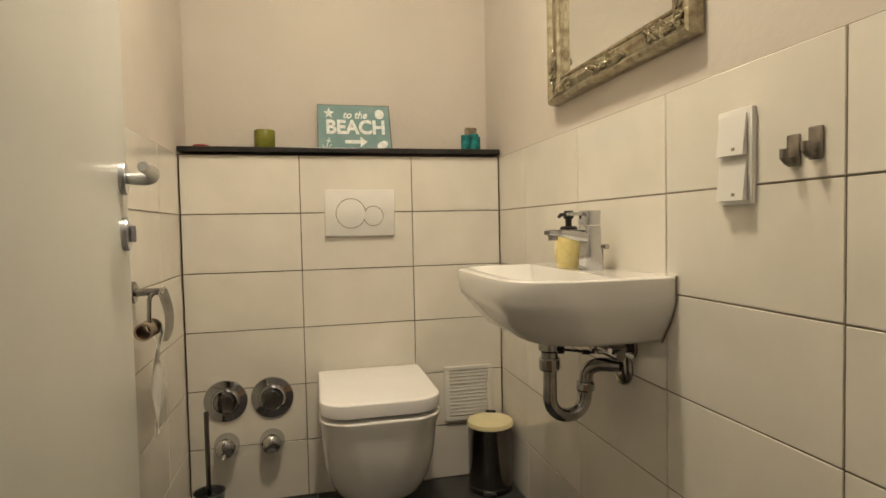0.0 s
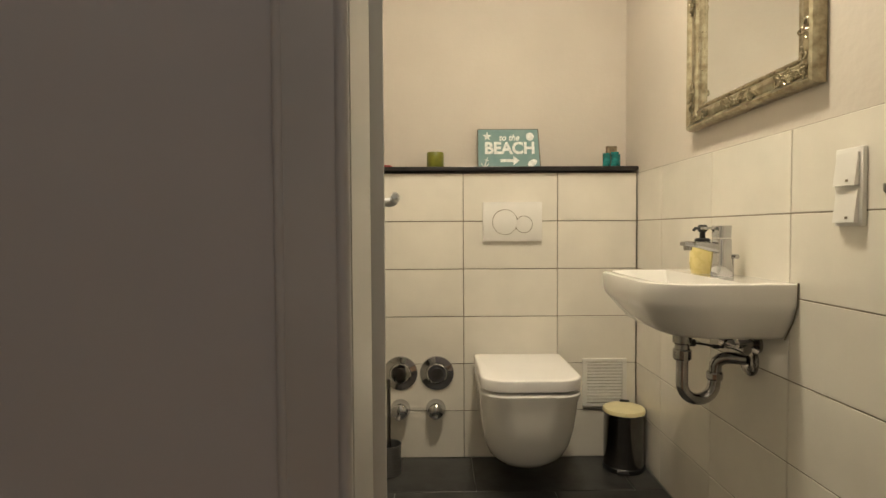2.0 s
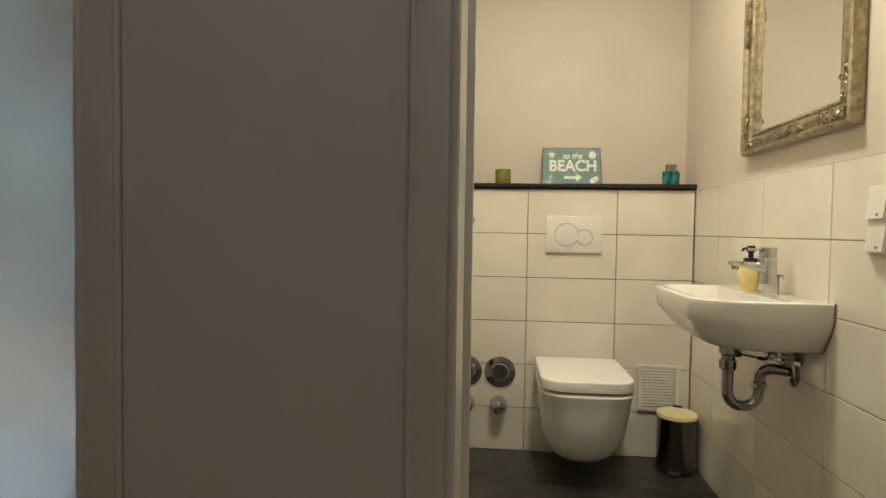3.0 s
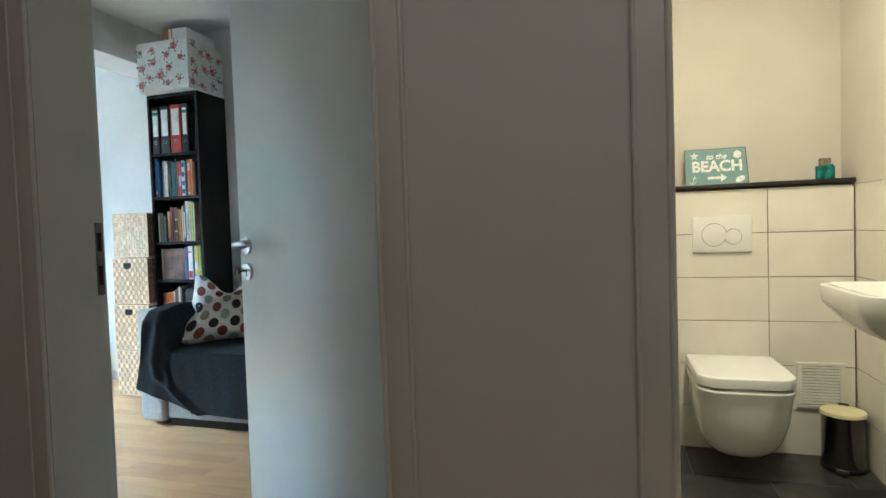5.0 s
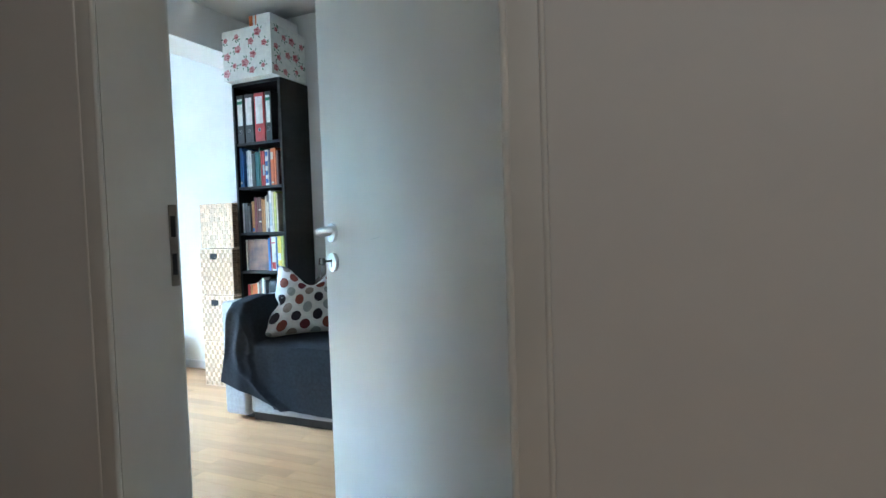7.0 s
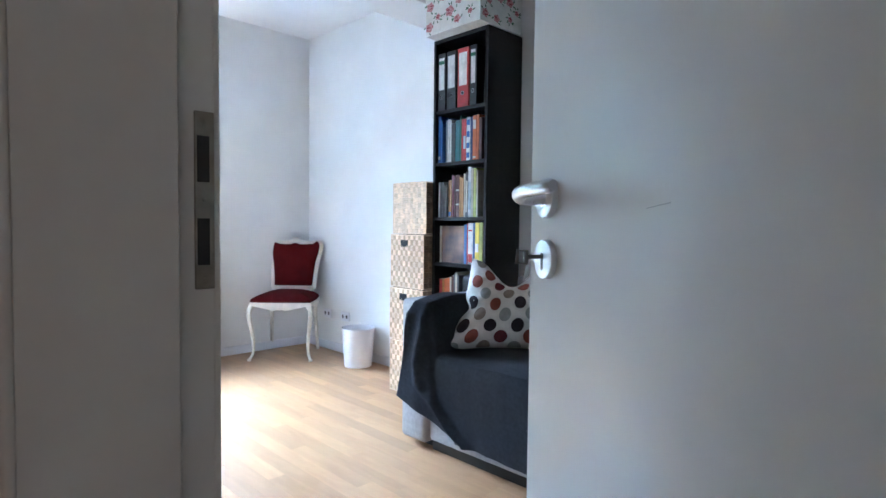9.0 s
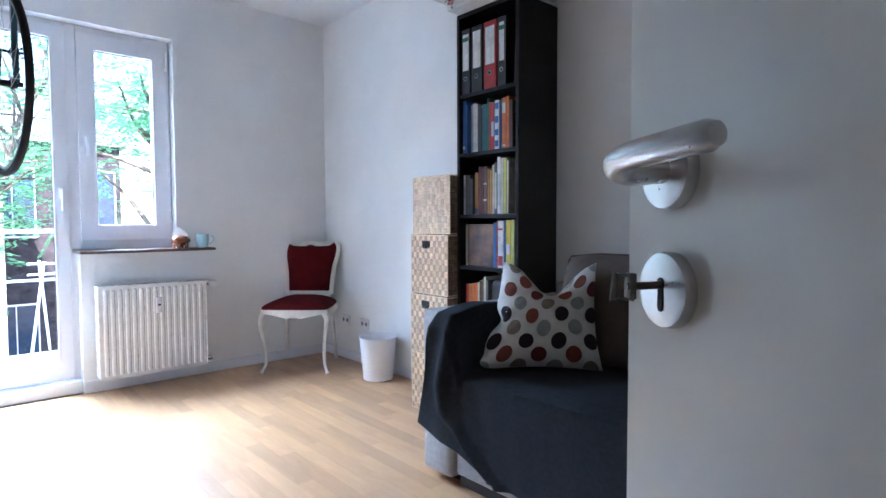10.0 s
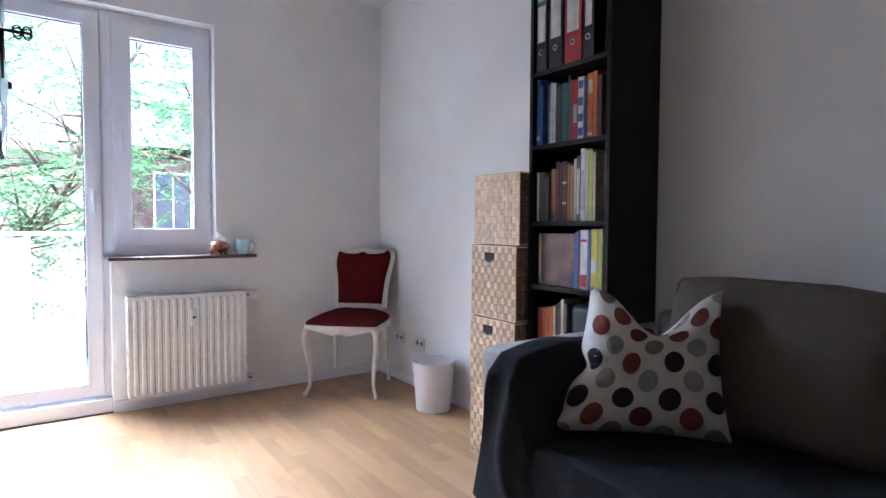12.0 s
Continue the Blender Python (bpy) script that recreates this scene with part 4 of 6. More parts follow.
rad = thing("radiator", (-4.905, 1.273, 0.0), 0, "white ribbed panel radiator under the window", "radiator")
RY, RZ0, RZ1 = 0.302, 0.085, 0.632
part("front_panel", B(-0.014, -0.008, -RY, RY, RZ0, RZ1, bevel=0.002), RADW, rad)
n = 15
rib = None
for i in range(n):
    y = -RY + 0.014 + (2 * RY - 0.028) * (i + 0.5) / n
    if rib is None:
        bm = bmesh.new()
        prof_ = [(0.0125, -0.0082), (0.0105, -0.0035), (0.0085, 0.0), (0.004, 0.0012), (-0.004, 0.0012), (-0.0085, 0.0), (-0.0105, -0.0035), (-0.0125, -0.0082)]
        loft(bm, [[Vector((-0.0082 + (x + 0.0082) * k_, q * (0.8 + 0.2 * k_), z)) for q, x in prof_] for z, k_ in ((RZ0 + 0.018, 0.05), (RZ0 + 0.026, 0.7), (RZ0 + 0.040, 1.0), (RZ1 - 0.040, 1.0), (RZ1 - 0.026, 0.7), (RZ1 - 0.018, 0.05))])
        rib = part("rib", bm, RADW, rad, smooth=True)
        ob = rib
    else:
        ob = new("rib", rib.data)
        ob.parent = rad
    ob.matrix_basis = Matrix.Translation((0, y, 0))
part("side_panel", B(-0.10, -0.002, -RY - 0.004, -RY - 0.001, RZ0 + 0.01, RZ1 + 0.003, bevel=0.001), RADW, rad)
part("side_panel", B(-0.10, -0.002, RY + 0.001, RY + 0.004, RZ0 + 0.01, RZ1 + 0.003, bevel=0.001), RADW, rad)
part("back_panel", B(-0.10, -0.09, -RY, RY, RZ0, RZ1), RADW, rad)
bm = B(-0.10, -0.003, -RY, -RY + 0.004, RZ1 - 0.004, RZ1)
for i in range(44):
    y = -RY + 0.008 + i * (2 * RY - 0.012) / 44
    box(bm, -0.088, -0.010, y, y + 0.007, RZ1 - 0.003, RZ1)
box(bm, -0.010, -0.001, -RY, RY, RZ1 - 0.004, RZ1 + 0.001)
box(bm, -0.100, -0.088, -RY, RY, RZ1 - 0.004, RZ1 + 0.001)
part("top_grille", bm, RADW, rad)
for y in (-0.2, 0.2):
    part("bracket", B(-0.124, -0.10, y - 0.015, y + 0.015, 0.2, 0.55), RADW, rad)
bm = tube(bmesh.new(), [(-0.05, RY, 0.605), (-0.05, RY + 0.03, 0.605)], 0.009, 12)
part("valve_body", bm, CHROME_OLD, rad, smooth=True)
part("thermostat", lathe(bmesh.new(), [(0.014, RY + 0.03), (0.024, RY + 0.034), (0.026, RY + 0.055), (0.023, RY + 0.076), (0.0, RY + 0.074)], (-0.05, 0, 0.605), axis="y", n=20, caps=False), WINW, rad, "white thermostat head", smooth=True)
bm = tube(bmesh.new(), [(-0.05, RY, 0.115), (-0.05, RY + 0.045, 0.115)], 0.015, 12)
tube(bm, [(-0.05, RY + 0.022, 0.115), (-0.115, RY + 0.022, 0.115)], 0.008, 10)
part("return_valve", bm, CHROME_OLD, rad, smooth=True)
part("heat_meter", B(0.0, 0.022, -0.002, 0.030, 0.455, 0.552, bevel=0.004), WINW, rad, "small white heat cost meter", smooth=True)
part("meter_window", B(0.0222, 0.0232, 0.006, 0.022, 0.50, 0.512), BLACKP, rad)

mug = thing("mug", (-4.955, 1.575, 0.8455), 0, "pale blue glazed mug on the window sill", "mug")
part("body", lathe(bmesh.new(), [(0.024, 0.0), (0.029, 0.004), (0.037, 0.040), (0.040, 0.088), (0.038, 0.088), (0.034, 0.040), (0.026, 0.008), (0.0, 0.008)], n=32, caps=False), MUG, mug, smooth=True)
part("handle", tube(bmesh.new(), spline([(0.020, 0.032, 0.075), (0.032, 0.052, 0.072), (0.036, 0.058, 0.045), (0.022, 0.028, 0.020)], 5), 0.0045, 8), MUG, mug, smooth=True)
pig = thing("piggy_bank", (-4.965, 1.440, 0.8455), 20, "shiny copper pig-shaped money box holding a paper tissue", "ornament")
bm = bmesh.new()
r = bmesh.ops.create_uvsphere(bm, u_segments=24, v_segments=16, radius=1)
for v in r["verts"]:
    v.co = Vector((v.co.x * 0.036, v.co.y * 0.046, 0.040 + v.co.z * 0.030))
for a, b in ((-0.018, -0.024), (0.018, -0.024), (-0.018, 0.024), (0.018, 0.024)):
    lathe(bm, [(0.008, 0.0), (0.010, 0.022)], (a, b, 0), n=10)
lathe(bm, [(0.013, 0.040), (0.012, 0.054)], (0, 0, 0.040), axis="y", n=14)
for sx in (-1, 1):
    lathe(bm, [(0.010, 0.0), (0.001, 0.020)], (sx * 0.016, 0.026, 0.060), n=6)
part("body", bm, COPPER, pig, smooth=True)
pig.scale = (1.2, 1.2, 1.2)
bm = bmesh.new()
grid(bm, 5, 6, lambda u, v: ((u - 0.5) * 0.06 + 0.008 * math.sin(5 * v), (u - 0.5) * 0.060 * (1 - 0.5 * v) + 0.006 * math.sin(4 * u + 2 * v), 0.062 + v * 0.052 - abs(u - 0.5) * 0.05 * v))
bmesh.ops.solidify(bm, geom=list(bm.faces), thickness=0.0008)
part("tissue", bm, PAPER, pig, "white paper tissue", smooth=True)

# ---- chair ----
ch = thing("dining_chair", (-4.60, 2.03, 0.0), 46, "cream-painted curved wooden chair upholstered in red velvet, in the corner", "chair")
ch.scale = (1, 1, 0.965)
# local: x to the chair's left-right, y backwards, front edge at y=0


def leg(x, y, back, sx):
    if back:
        pts = spline([(x, y, 0.44), (x + sx * 0.004, y + 0.010, 0.30), (x + sx * 0.010, y + 0.025, 0.15), (x + sx * 0.018, y + 0.050, 0.0)], 5)
        rad_ = [0.018 - 0.006 * i / (len(pts) - 1) for i in range(len(pts))]
    else:
        pts = spline([(x - sx * 0.018, y + 0.018, 0.42), (x + sx * 0.006, y - 0.008, 0.385), (x + sx * 0.006, y - 0.008, 0.31), (x - sx * 0.014, y + 0.012, 0.17), (x - sx * 0.014, y + 0.012, 0.07), (x + sx * 0.002, y - 0.006, 0.022), (x + sx * 0.012, y - 0.018, 0.005)], 5)
        k = len(pts) - 1
        rad_ = [0.021 - 0.011 * min(1, 1.5 * i / k) + (0.004 if i > k - 4 else 0) for i in range(len(pts))]
    return tube(bmesh.new(), pts, rad_, 12)


for sx in (-1, 1):
    part("leg", leg(sx * 0.212, 0.012, False, sx), CHAIRW, ch, smooth=True)
    part("leg", leg(sx * 0.165, 0.385, True, sx), CHAIRW, ch, smooth=True)
outline = []
for i in range(25):
    t = i / 24
    outline.append((-0.222 + 0.444 * t, -0.012 * math.sin(math.pi * t) + 0.004))
outline += [(0.226, 0.2), (0.212, 0.36), (0.190, 0.405), (-0.190, 0.405), (-0.212, 0.36), (-0.226, 0.2)]
ctr = Vector((0, 0.2, 0))
bm = bmesh.new()
low = []
for x, y in outline:
    edge = 0.395 - (0.018 * math.cos(x / 0.222 * math.pi) if y < 0.05 else 0.0) + (0.012 if abs(x) < 0.03 and y < 0.05 else 0)
    low.append(Vector((x, y, edge)))
loft(bm, [low, [Vector((x * 1.015, y, 0.425)) for x, y in outline], [Vector((x * 1.02, y, 0.435)) for x, y in outline], [Vector((x, y, 0.440)) for x, y in outline]])
part("seat_frame", bm, CHAIRW, ch, smooth=True)
bm = bmesh.new()
lp = []
for z, s in ((0.438, 0.965), (0.450, 0.985), (0.466, 0.95), (0.484, 0.82), (0.502, 0.60), (0.514, 0.36), (0.519, 0.14)):
    lp.append([Vector((ctr.x + (x - ctr.x) * s, ctr.y + (y - ctr.y) * s, z)) for x, y in outline])
loft(bm, lp)
part("seat", bm, VELVET, ch, "domed red velvet seat", smooth=True)


def back_outline(s=0.0, n=10):
    """Half-widths by height for the backrest: narrow waist, flaring top with a wavy crest."""
    right = [(0.174, 0.50), (0.175, 0.53), (0.180, 0.62), (0.192, 0.72), (0.210, 0.79), (0.217, 0.835), (0.214, 0.868), (0.198, 0.889), (0.165, 0.895), (0.110, 0.889), (0.062, 0.890), (0.028, 0.899), (0.0, 0.903)]
    pts = []
    for x, z in right:
        pts.append((x - s if x > s else x * 0.5, z - (s if z > 0.7 and x < 0.19 else 0) + (s if z < 0.51 else 0)))
    pts = [(max(0.0, x), z) for x, z in pts]
    full = pts + [(-x, z) for x, z in reversed(pts[:-1])]
    return full


def lean(x, z, d):
    return Vector((x, 0.375 + (z - 0.45) * 0.20 + d + 0.35 * x * x, z))


ob_, ib = back_outline(), back_outline(0.028)
bm = bmesh.new()
f_out, f_in = [bm.verts.new(lean(x, z, -0.012)) for x, z in ob_], [bm.verts.new(lean(x, z, -0.014)) for x, z in ib]
b_out, b_in = [bm.verts.new(lean(x, z, 0.014)) for x, z in ob_], [bm.verts.new(lean(x, z, 0.014)) for x, z in ib]
n = len(ob_)
for i in range(n):
    j = (i + 1) % n
    for a, b in ((f_out, f_in), (f_in, b_in), (b_in, b_out), (b_out, f_out)):
        bm.faces.new((a[i], a[j], b[j], b[i]))
bmesh.ops.bevel(bm, geom=[e for e in bm.edges if e.verts[0] in f_out and e.verts[1] in f_out or e.verts[0] in f_in and e.verts[1] in f_in], offset=0.005, segments=2, affect="EDGES")
part("back_frame", bm, CHAIRW, ch, smooth=True)
part("crest", tube(bmesh.new(), [lean(0.022 * math.cos(a), 0.906 + 0.010 * math.sin(a), -0.016) for a in [math.pi * i / 8 for i in range(9)]], 0.004, 8), CHAIRW, ch, smooth=True)
for sx in (-1, 1):
    part("back_post", tube(bmesh.new(), [lean(sx * 0.145, 0.42, 0.0), lean(sx * 0.140, 0.53, 0.0)], 0.014, 12), CHAIRW, ch, smooth=True)
part("back_rail", B(-0.145, 0.145, 0.378, 0.392, 0.43, 0.462, bevel=0.004), CHAIRW, ch)
bm = bmesh.new()
cz = 0.70
rows = []
for d, s in ((0.008, 1.0), (-0.016, 1.0), (-0.028, 0.93), (-0.036, 0.75), (-0.040, 0.4)):
    rows.append([lean(x * s, cz + (z - cz) * s, d) for x, z in ib])
loft(bm, rows)
part("backrest", bm, VELVET, ch, "red velvet back cushion", smooth=True)

# ---- waste bin, sockets ----
wb = thing("waste_bin", (-4.125, 2.375, 0), 0, "tapered white plastic waste bin on the parquet by the wall", "bin")
part("body", lathe(bmesh.new(), [(0.0, 0.002), (0.093, 0.002), (0.095, 0.006), (0.116, 0.262), (0.120, 0.268), (0.120, 0.273), (0.114, 0.271), (0.092, 0.012), (0.0, 0.012)], n=44, caps=False), BINW, wb, smooth=True)
for x, nsock in ((-4.50, 2), (-4.745, 2)):
    so = thing("wall_socket", (x, RY1, 0.285), 0, "white double wall socket", "socket", "wall sockets")
    part("plate", B(-0.052, 0.052, -0.009, 0, -0.036, 0.036, bevel=0.002), WINW, so, smooth=True)
    for k in (-0.025, 0.025):
        bm = lathe(bmesh.new(), [(0.016, 0.0), (0.016, 0.0095)], (k, 0, 0), axis="y", n=24)
        for v in bm.verts:
            v.co.y = -v.co.y
        part("socket_well", bm, plain("socket_grey", (0.50, 0.49, 0.51)), so)
        part("socket_pin_holes", B(k - 0.006, k + 0.006, -0.0102, -0.0096, -0.011, 0.011), BLACKP, so)

# ---- stacked woven baskets ----
WEAVE = mat("seagrass_weave", (0.80, 0.60, 0.41), 0.42, var=0.12, scale=26, bump=0.5, bscale=140, color2=(0.62, 0.44, 0.28), stretch=(1, 1, 5))
WEAVE_X = mat("seagrass_cross", (0.52, 0.35, 0.21), 0.55, var=0.2, scale=30, bump=0.4, bscale=140, stretch=(5, 1, 1))
# Darker copy of the seagrass: shade on sides and gaps put into the colour.
WEAVE_SHADED = mat("seagrass_shaded", (0.25, 0.155, 0.09), 0.7, var=0.2, scale=40, bump=0.4, bscale=140)
n_ = WEAVE.node_tree
geo = n_.nodes.new("ShaderNodeNewGeometry")
hs = n_.nodes.new("ShaderNodeHueSaturation")
mr = n_.nodes.new("ShaderNodeMapRange")
mr.inputs[3].default_value, mr.inputs[4].default_value = 0.86, 1.20
lk = n_.nodes["Principled BSDF"].inputs["Base Color"].links[0]
src = lk.from_socket
n_.links.new(geo.outputs["Random Per Island"], mr.inputs[0])
n_.links.new(mr.outputs[0], hs.inputs["Value"])
n_.links.new(src, hs.inputs["Color"])
n_.links.new(hs.outputs[0], n_.nodes["Principled BSDF"].inputs["Base Color"])
rnd = random.Random(11)
for k, (x0, z0, z1, dy) in enumerate(((-3.543, 0.0, 0.312, 0.0), (-3.545, 0.3125, 0.625, -0.002), (-3.541, 0.6255, 0.940, 0.0), (-3.528, 0.9405, 1.242, 0.004))):
    w, d, h = 0.288, 0.300, z1 - z0
    bk = thing("storage_basket", (x0, 2.188 + dy, z0), 0, "woven seagrass storage box" + (" with a dark grip hole, in a stack" if k in (1, 2) else ", in a stack"), "basket", "stacked storage boxes")
    part("body", B(0.004, w - 0.004, 0.004, d, 0.001, h - 0.002, bevel=0.004), WEAVE_SHADED, bk, "woven side, shade put into its brown colour")
    bm = bmesh.new()
    bm2 = bmesh.new()
    nx, nz = 13, 10
    for i in range(nx):
        for j in range(nz):
            cx, cz_ = (i + 0.5) * w / nx, 0.002 + (j + 0.5) * (h - 0.004) / nz
            if k in (1, 2) and abs(cx - w * 0.42) < 0.030 and 0.035 < h - cz_ < 0.075:
                continue
            hv = (i + j) % 2
            a, b = (w / nx * (0.53 if hv else 0.50), (h / nz) * (0.50 if hv else 0.53))
            p = 0.0030 if hv else 0.0016
            jx, jz = rnd.uniform(-0.0008, 0.0008), rnd.uniform(-0.0008, 0.0008)
            to = bm if hv or k == 3 else bm2
            v = [to.verts.new((cx + jx + sx * a * q, -p if q < 1 else -0.0005, cz_ + jz + sz * b * q)) for q in (1, 0.88) for sx, sz in ((-1, -1), (1, -1), (1, 1), (-1, 1))]
            to.faces.new(v[4:8])
            for e in range(4):
                to.faces.new((v[e], v[(e + 1) % 4], v[4 + (e + 1) % 4], v[4 + e]))
    part("front_weave", bm, WEAVE, bk, kind="stuff")
    if k < 3:
        part("cross_weave", bm2, WEAVE_X, bk, kind="stuff")
    if k in (0, 3):
        part("front_lining", B(0.006, w - 0.006, 0.0, 0.0038, 0.004, h - 0.004), WEAVE, bk)
    bm = bmesh.new()
    ny = 8
    for i in range(ny):
        for j in range(nz):
            cy, cz_ = (i + 0.5) * d / ny, 0.002 + (j + 0.5) * (h - 0.004) / nz
            hv = (i + j) % 2
            a, b = (d / ny * (0.50 if hv else 0.42), (h / nz) * (0.42 if hv else 0.50))
            v = [bm.verts.new((w - 0.004 if q == 1 else w - 0.001 + 0.002 * hv, cy + sx * a * q, cz_ + sz * b * q)) for q in (1, 0.72) for sx, sz in ((-1, -1), (1, -1), (1, 1), (-1, 1))]
            bm.faces.new(v[4:8])
            for e in range(4):
                bm.faces.new((v[e], v[(e + 1) % 4], v[4 + (e + 1) % 4], v[4 + e]))
    # The side turned from the window gets the shaded colour.
    part("side_weave", bm, WEAVE_SHADED, bk, kind="stuff")
    bm = bmesh.new()
    for z in (0.004, h - 0.006):
        tube(bm, [(0.0, 0.0, z), (w, 0.0, z), (w, d, z)], 0.0035, 6)
    for x in (0.002, w):
        tube(bm, [(x, 0.0, 0.004), (x, 0.0, h - 0.006)], 0.0035, 6)
    part("edge_binding", bm, WEAVE, bk)
    if k in (1, 2):
        part("grip_hole", B(w * 0.42 - 0.030, w * 0.42 + 0.030, -0.0030, 0.0035, h - 0.074, h - 0.036), DARKHOLE, bk, "dark grip hole")

# ---- bookcase ----
BX0, BX1, BY0, BYB = -3.238, -2.838, 2.240, 2.522
bc = thing("bookcase", (BX0, BY0, 0), 0, "tall narrow black-brown bookcase filled with binders and books", "bookcase")
W, D = BX1 - BX0, BYB - BY0
part("side_panel", B(0, 0.018, 0, D, 0, 2.02, bevel=0.001), BLACKWOOD, bc)
part("side_panel", B(W - 0.018, W, 0, D, 0, 2.02, bevel=0.001), BLACKWOOD, bc)
part("back_panel", B(0.018, W - 0.018, D - 0.006, D, 0, 2.02), BLACKWOOD, bc)
part("top", B(0.018, W - 0.018, 0, D - 0.006, 2.0, 2.02), BLACKWOOD, bc)
SH = (1.630, 1.342, 1.040, 0.785, 0.43, 0.08)
for z in SH:
    part("shelf", B(0.018, W - 0.018, 0.003, D - 0.006, z - 0.018, z, bevel=0.001), BLACKWOOD, bc)
COL = {}


def cmat(name, c, rough=0.5):
    if name not in COL:
        COL[name] = plain("book_" + name, c, rough, 0.12)
    return COL[name]


PAL = {"navy": (0.02, 0.04, 0.12), "blue": (0.03, 0.12, 0.35), "white": (0.66, 0.66, 0.64), "teal": (0.01, 0.10, 0.11), "green": (0.02, 0.14, 0.08), "red": (0.42, 0.03, 0.03), "orange": (0.60, 0.14, 0.03), "yellow": (0.65, 0.52, 0.06), "brown": (0.10, 0.035, 0.025), "maroon": (0.14, 0.015, 0.02), "black": (0.02, 0.02, 0.022), "ochre": (0.40, 0.18, 0.04), "cream": (0.58, 0.54, 0.42), "grey": (0.10, 0.10, 0.105), "lime": (0.45, 0.48, 0.12), "pale": (0.40, 0.46, 0.50)}
PAGES = plain("book_pages", (0.62, 0.58, 0.48), 0.9)


def book(x, z, w, h, d, color, lean_=0.0, mark=None, proud=0.04):
    ob = thing("book", (BX0 + x, BY0 + proud, z), 0, f"{color} {'paperback' if w < 0.02 else 'hardback'} book standing on a bookcase shelf", "book", "books in the bookcase")
    ob.matrix_world = ob.matrix_world @ Matrix.Rotation(radians(lean_), 4, "Y")
    part("cover", B(0, w, 0, d, 0, h, bevel=min(0.002, w * 0.15)), cmat(color, PAL[color]), ob)
    part("pages", B(0.0015, w - 0.0015, 0.004, d - 0.003, h - 0.002, h + 0.0004), PAGES, ob)
    if mark:
        c, parts_ = mark
        for a, b in parts_:
            part("spine_label", B(w * 0.1, w * 0.9, -0.0006, -0.0001, h * a, h * b), cmat(c, PAL[c]), ob)
    return ob


def binder(x, w, color, label_w, top):
    ob = thing("ring_binder", (BX0 + x, BY0 + 0.012, SH[0] + 0.0005), 0, f"{color} lever arch file with a white spine label", "binder", "ring binders")
    h = 0.315
    part("cover", B(0, w, 0, 0.235, 0, h, bevel=0.002), cmat(color + "_file", PAL[color] if color != "red" else (0.40, 0.02, 0.02)), ob)
    part("spine_label", B(w * 0.5 - label_w / 2, w * 0.5 + label_w / 2, -0.0010, -0.0002, 0.115, 0.290), cmat("white", PAL["white"]), ob, "white paper spine label")
    if top:
        part("label_band", B(w * 0.5 - label_w / 2, w * 0.5 + label_w / 2, -0.0016, -0.0011, 0.255, 0.275), cmat(top, PAL[top]), ob)
    bm = lathe(bmesh.new(), [(0.0075, 0.0005), (0.0115, 0.0005), (0.0115, 0.003), (0.0075, 0.003)], (w * 0.5, 0, 0.075), axis="y", n=24, caps=False)
    for v in bm.verts:
        v.co.y = -v.co.y
    part("finger_ring", bm, CHROME, ob, smooth=True)
    bm = lathe(bmesh.new(), [(0.0075, 0.0002), (0.0075, 0.0012)], (w * 0.5, 0, 0.075), axis="y", n=20)
    for v in bm.verts:
        v.co.y = -v.co.y
    part("finger_hole", bm, DARKHOLE, ob)


binder(0.022, 0.058, "black", 0.040, "green")
binder(0.090, 0.072, "black", 0.050, None)
binder(0.172, 0.082, "red", 0.058, None)
binder(0.262, 0.050, "black", 0.030, "green")
book(0.335, SH[0], 0.012, 0.30, 0.2, "black", 3)

x = 0.020
for w, h, c, mk in ((0.020, 0.262, "blue", ("white", ((0.08, 0.14),))), (0.012, 0.235, "blue", None), (0.012, 0.240, "pale", None), (0.015, 0.245, "white", None), (0.015, 0.240, "white", None), (0.028, 0.22, "black", None), (0.034, 0.230, "teal", None), (0.010, 0.255, "green", None), (0.012, 0.235, "red", None), (0.022, 0.232, "red", ("pale", ((0.3, 0.6),))), (0.028, 0.238, "white", ("blue", ((0.08, 0.2), (0.3, 0.42), (0.55, 0.68), (0.82, 0.94)))), (0.016, 0.235, "navy", None), (0.026, 0.242, "orange", ("cream", ((0.06, 0.10), (0.7, 0.9)))), (0.018, 0.245, "orange", None), (0.020, 0.225, "brown", None)):
    book(x, SH[1] + 0.0005, w, h, 0.17, c, 0, mk, 0.02 if x < 0.05 else 0.045)
    x += w + 0.0012
x = 0.024
for w, h, c, mk in ((0.012, 0.195, "white", None), (0.030, 0.195, "grey", None), (0.020, 0.175, "grey", None), (0.024, 0.205, "ochre", ("blue", ((0.02, 0.14),))), (0.018, 0.232, "maroon", None), (0.012, 0.225, "brown", None), (0.026, 0.230, "brown", ("cream", ((0.28, 0.32), (0.62, 0.66)))), (0.012, 0.220, "ochre", None), (0.018, 0.212, "ochre", None), (0.012, 0.235, "cream", None), (0.018, 0.245, "grey", ("cream", ((0.1, 0.8),))), (0.022, 0.270, "white", ("pale", ((0.15, 0.7),))), (0.014, 0.262, "cream", None), (0.020, 0.262, "lime", None), (0.012, 0.25, "cream", None)):
    book(x, SH[2] + 0.0005, w, h, 0.18, c, 0, mk, 0.022 if x < 0.08 else 0.035)
    x += w + 0.0012
ob = book(0.030, SH[3] + 0.0005, 0.012, 0.205, 0.18, "cream", 0, None, 0.03)
cb = thing("picture_book", (BX0 + 0.048, BY0 + 0.03, SH[3] + 0.0005), 0, "brown picture book with a painted cover facing the room", "book", "books in the bookcase")
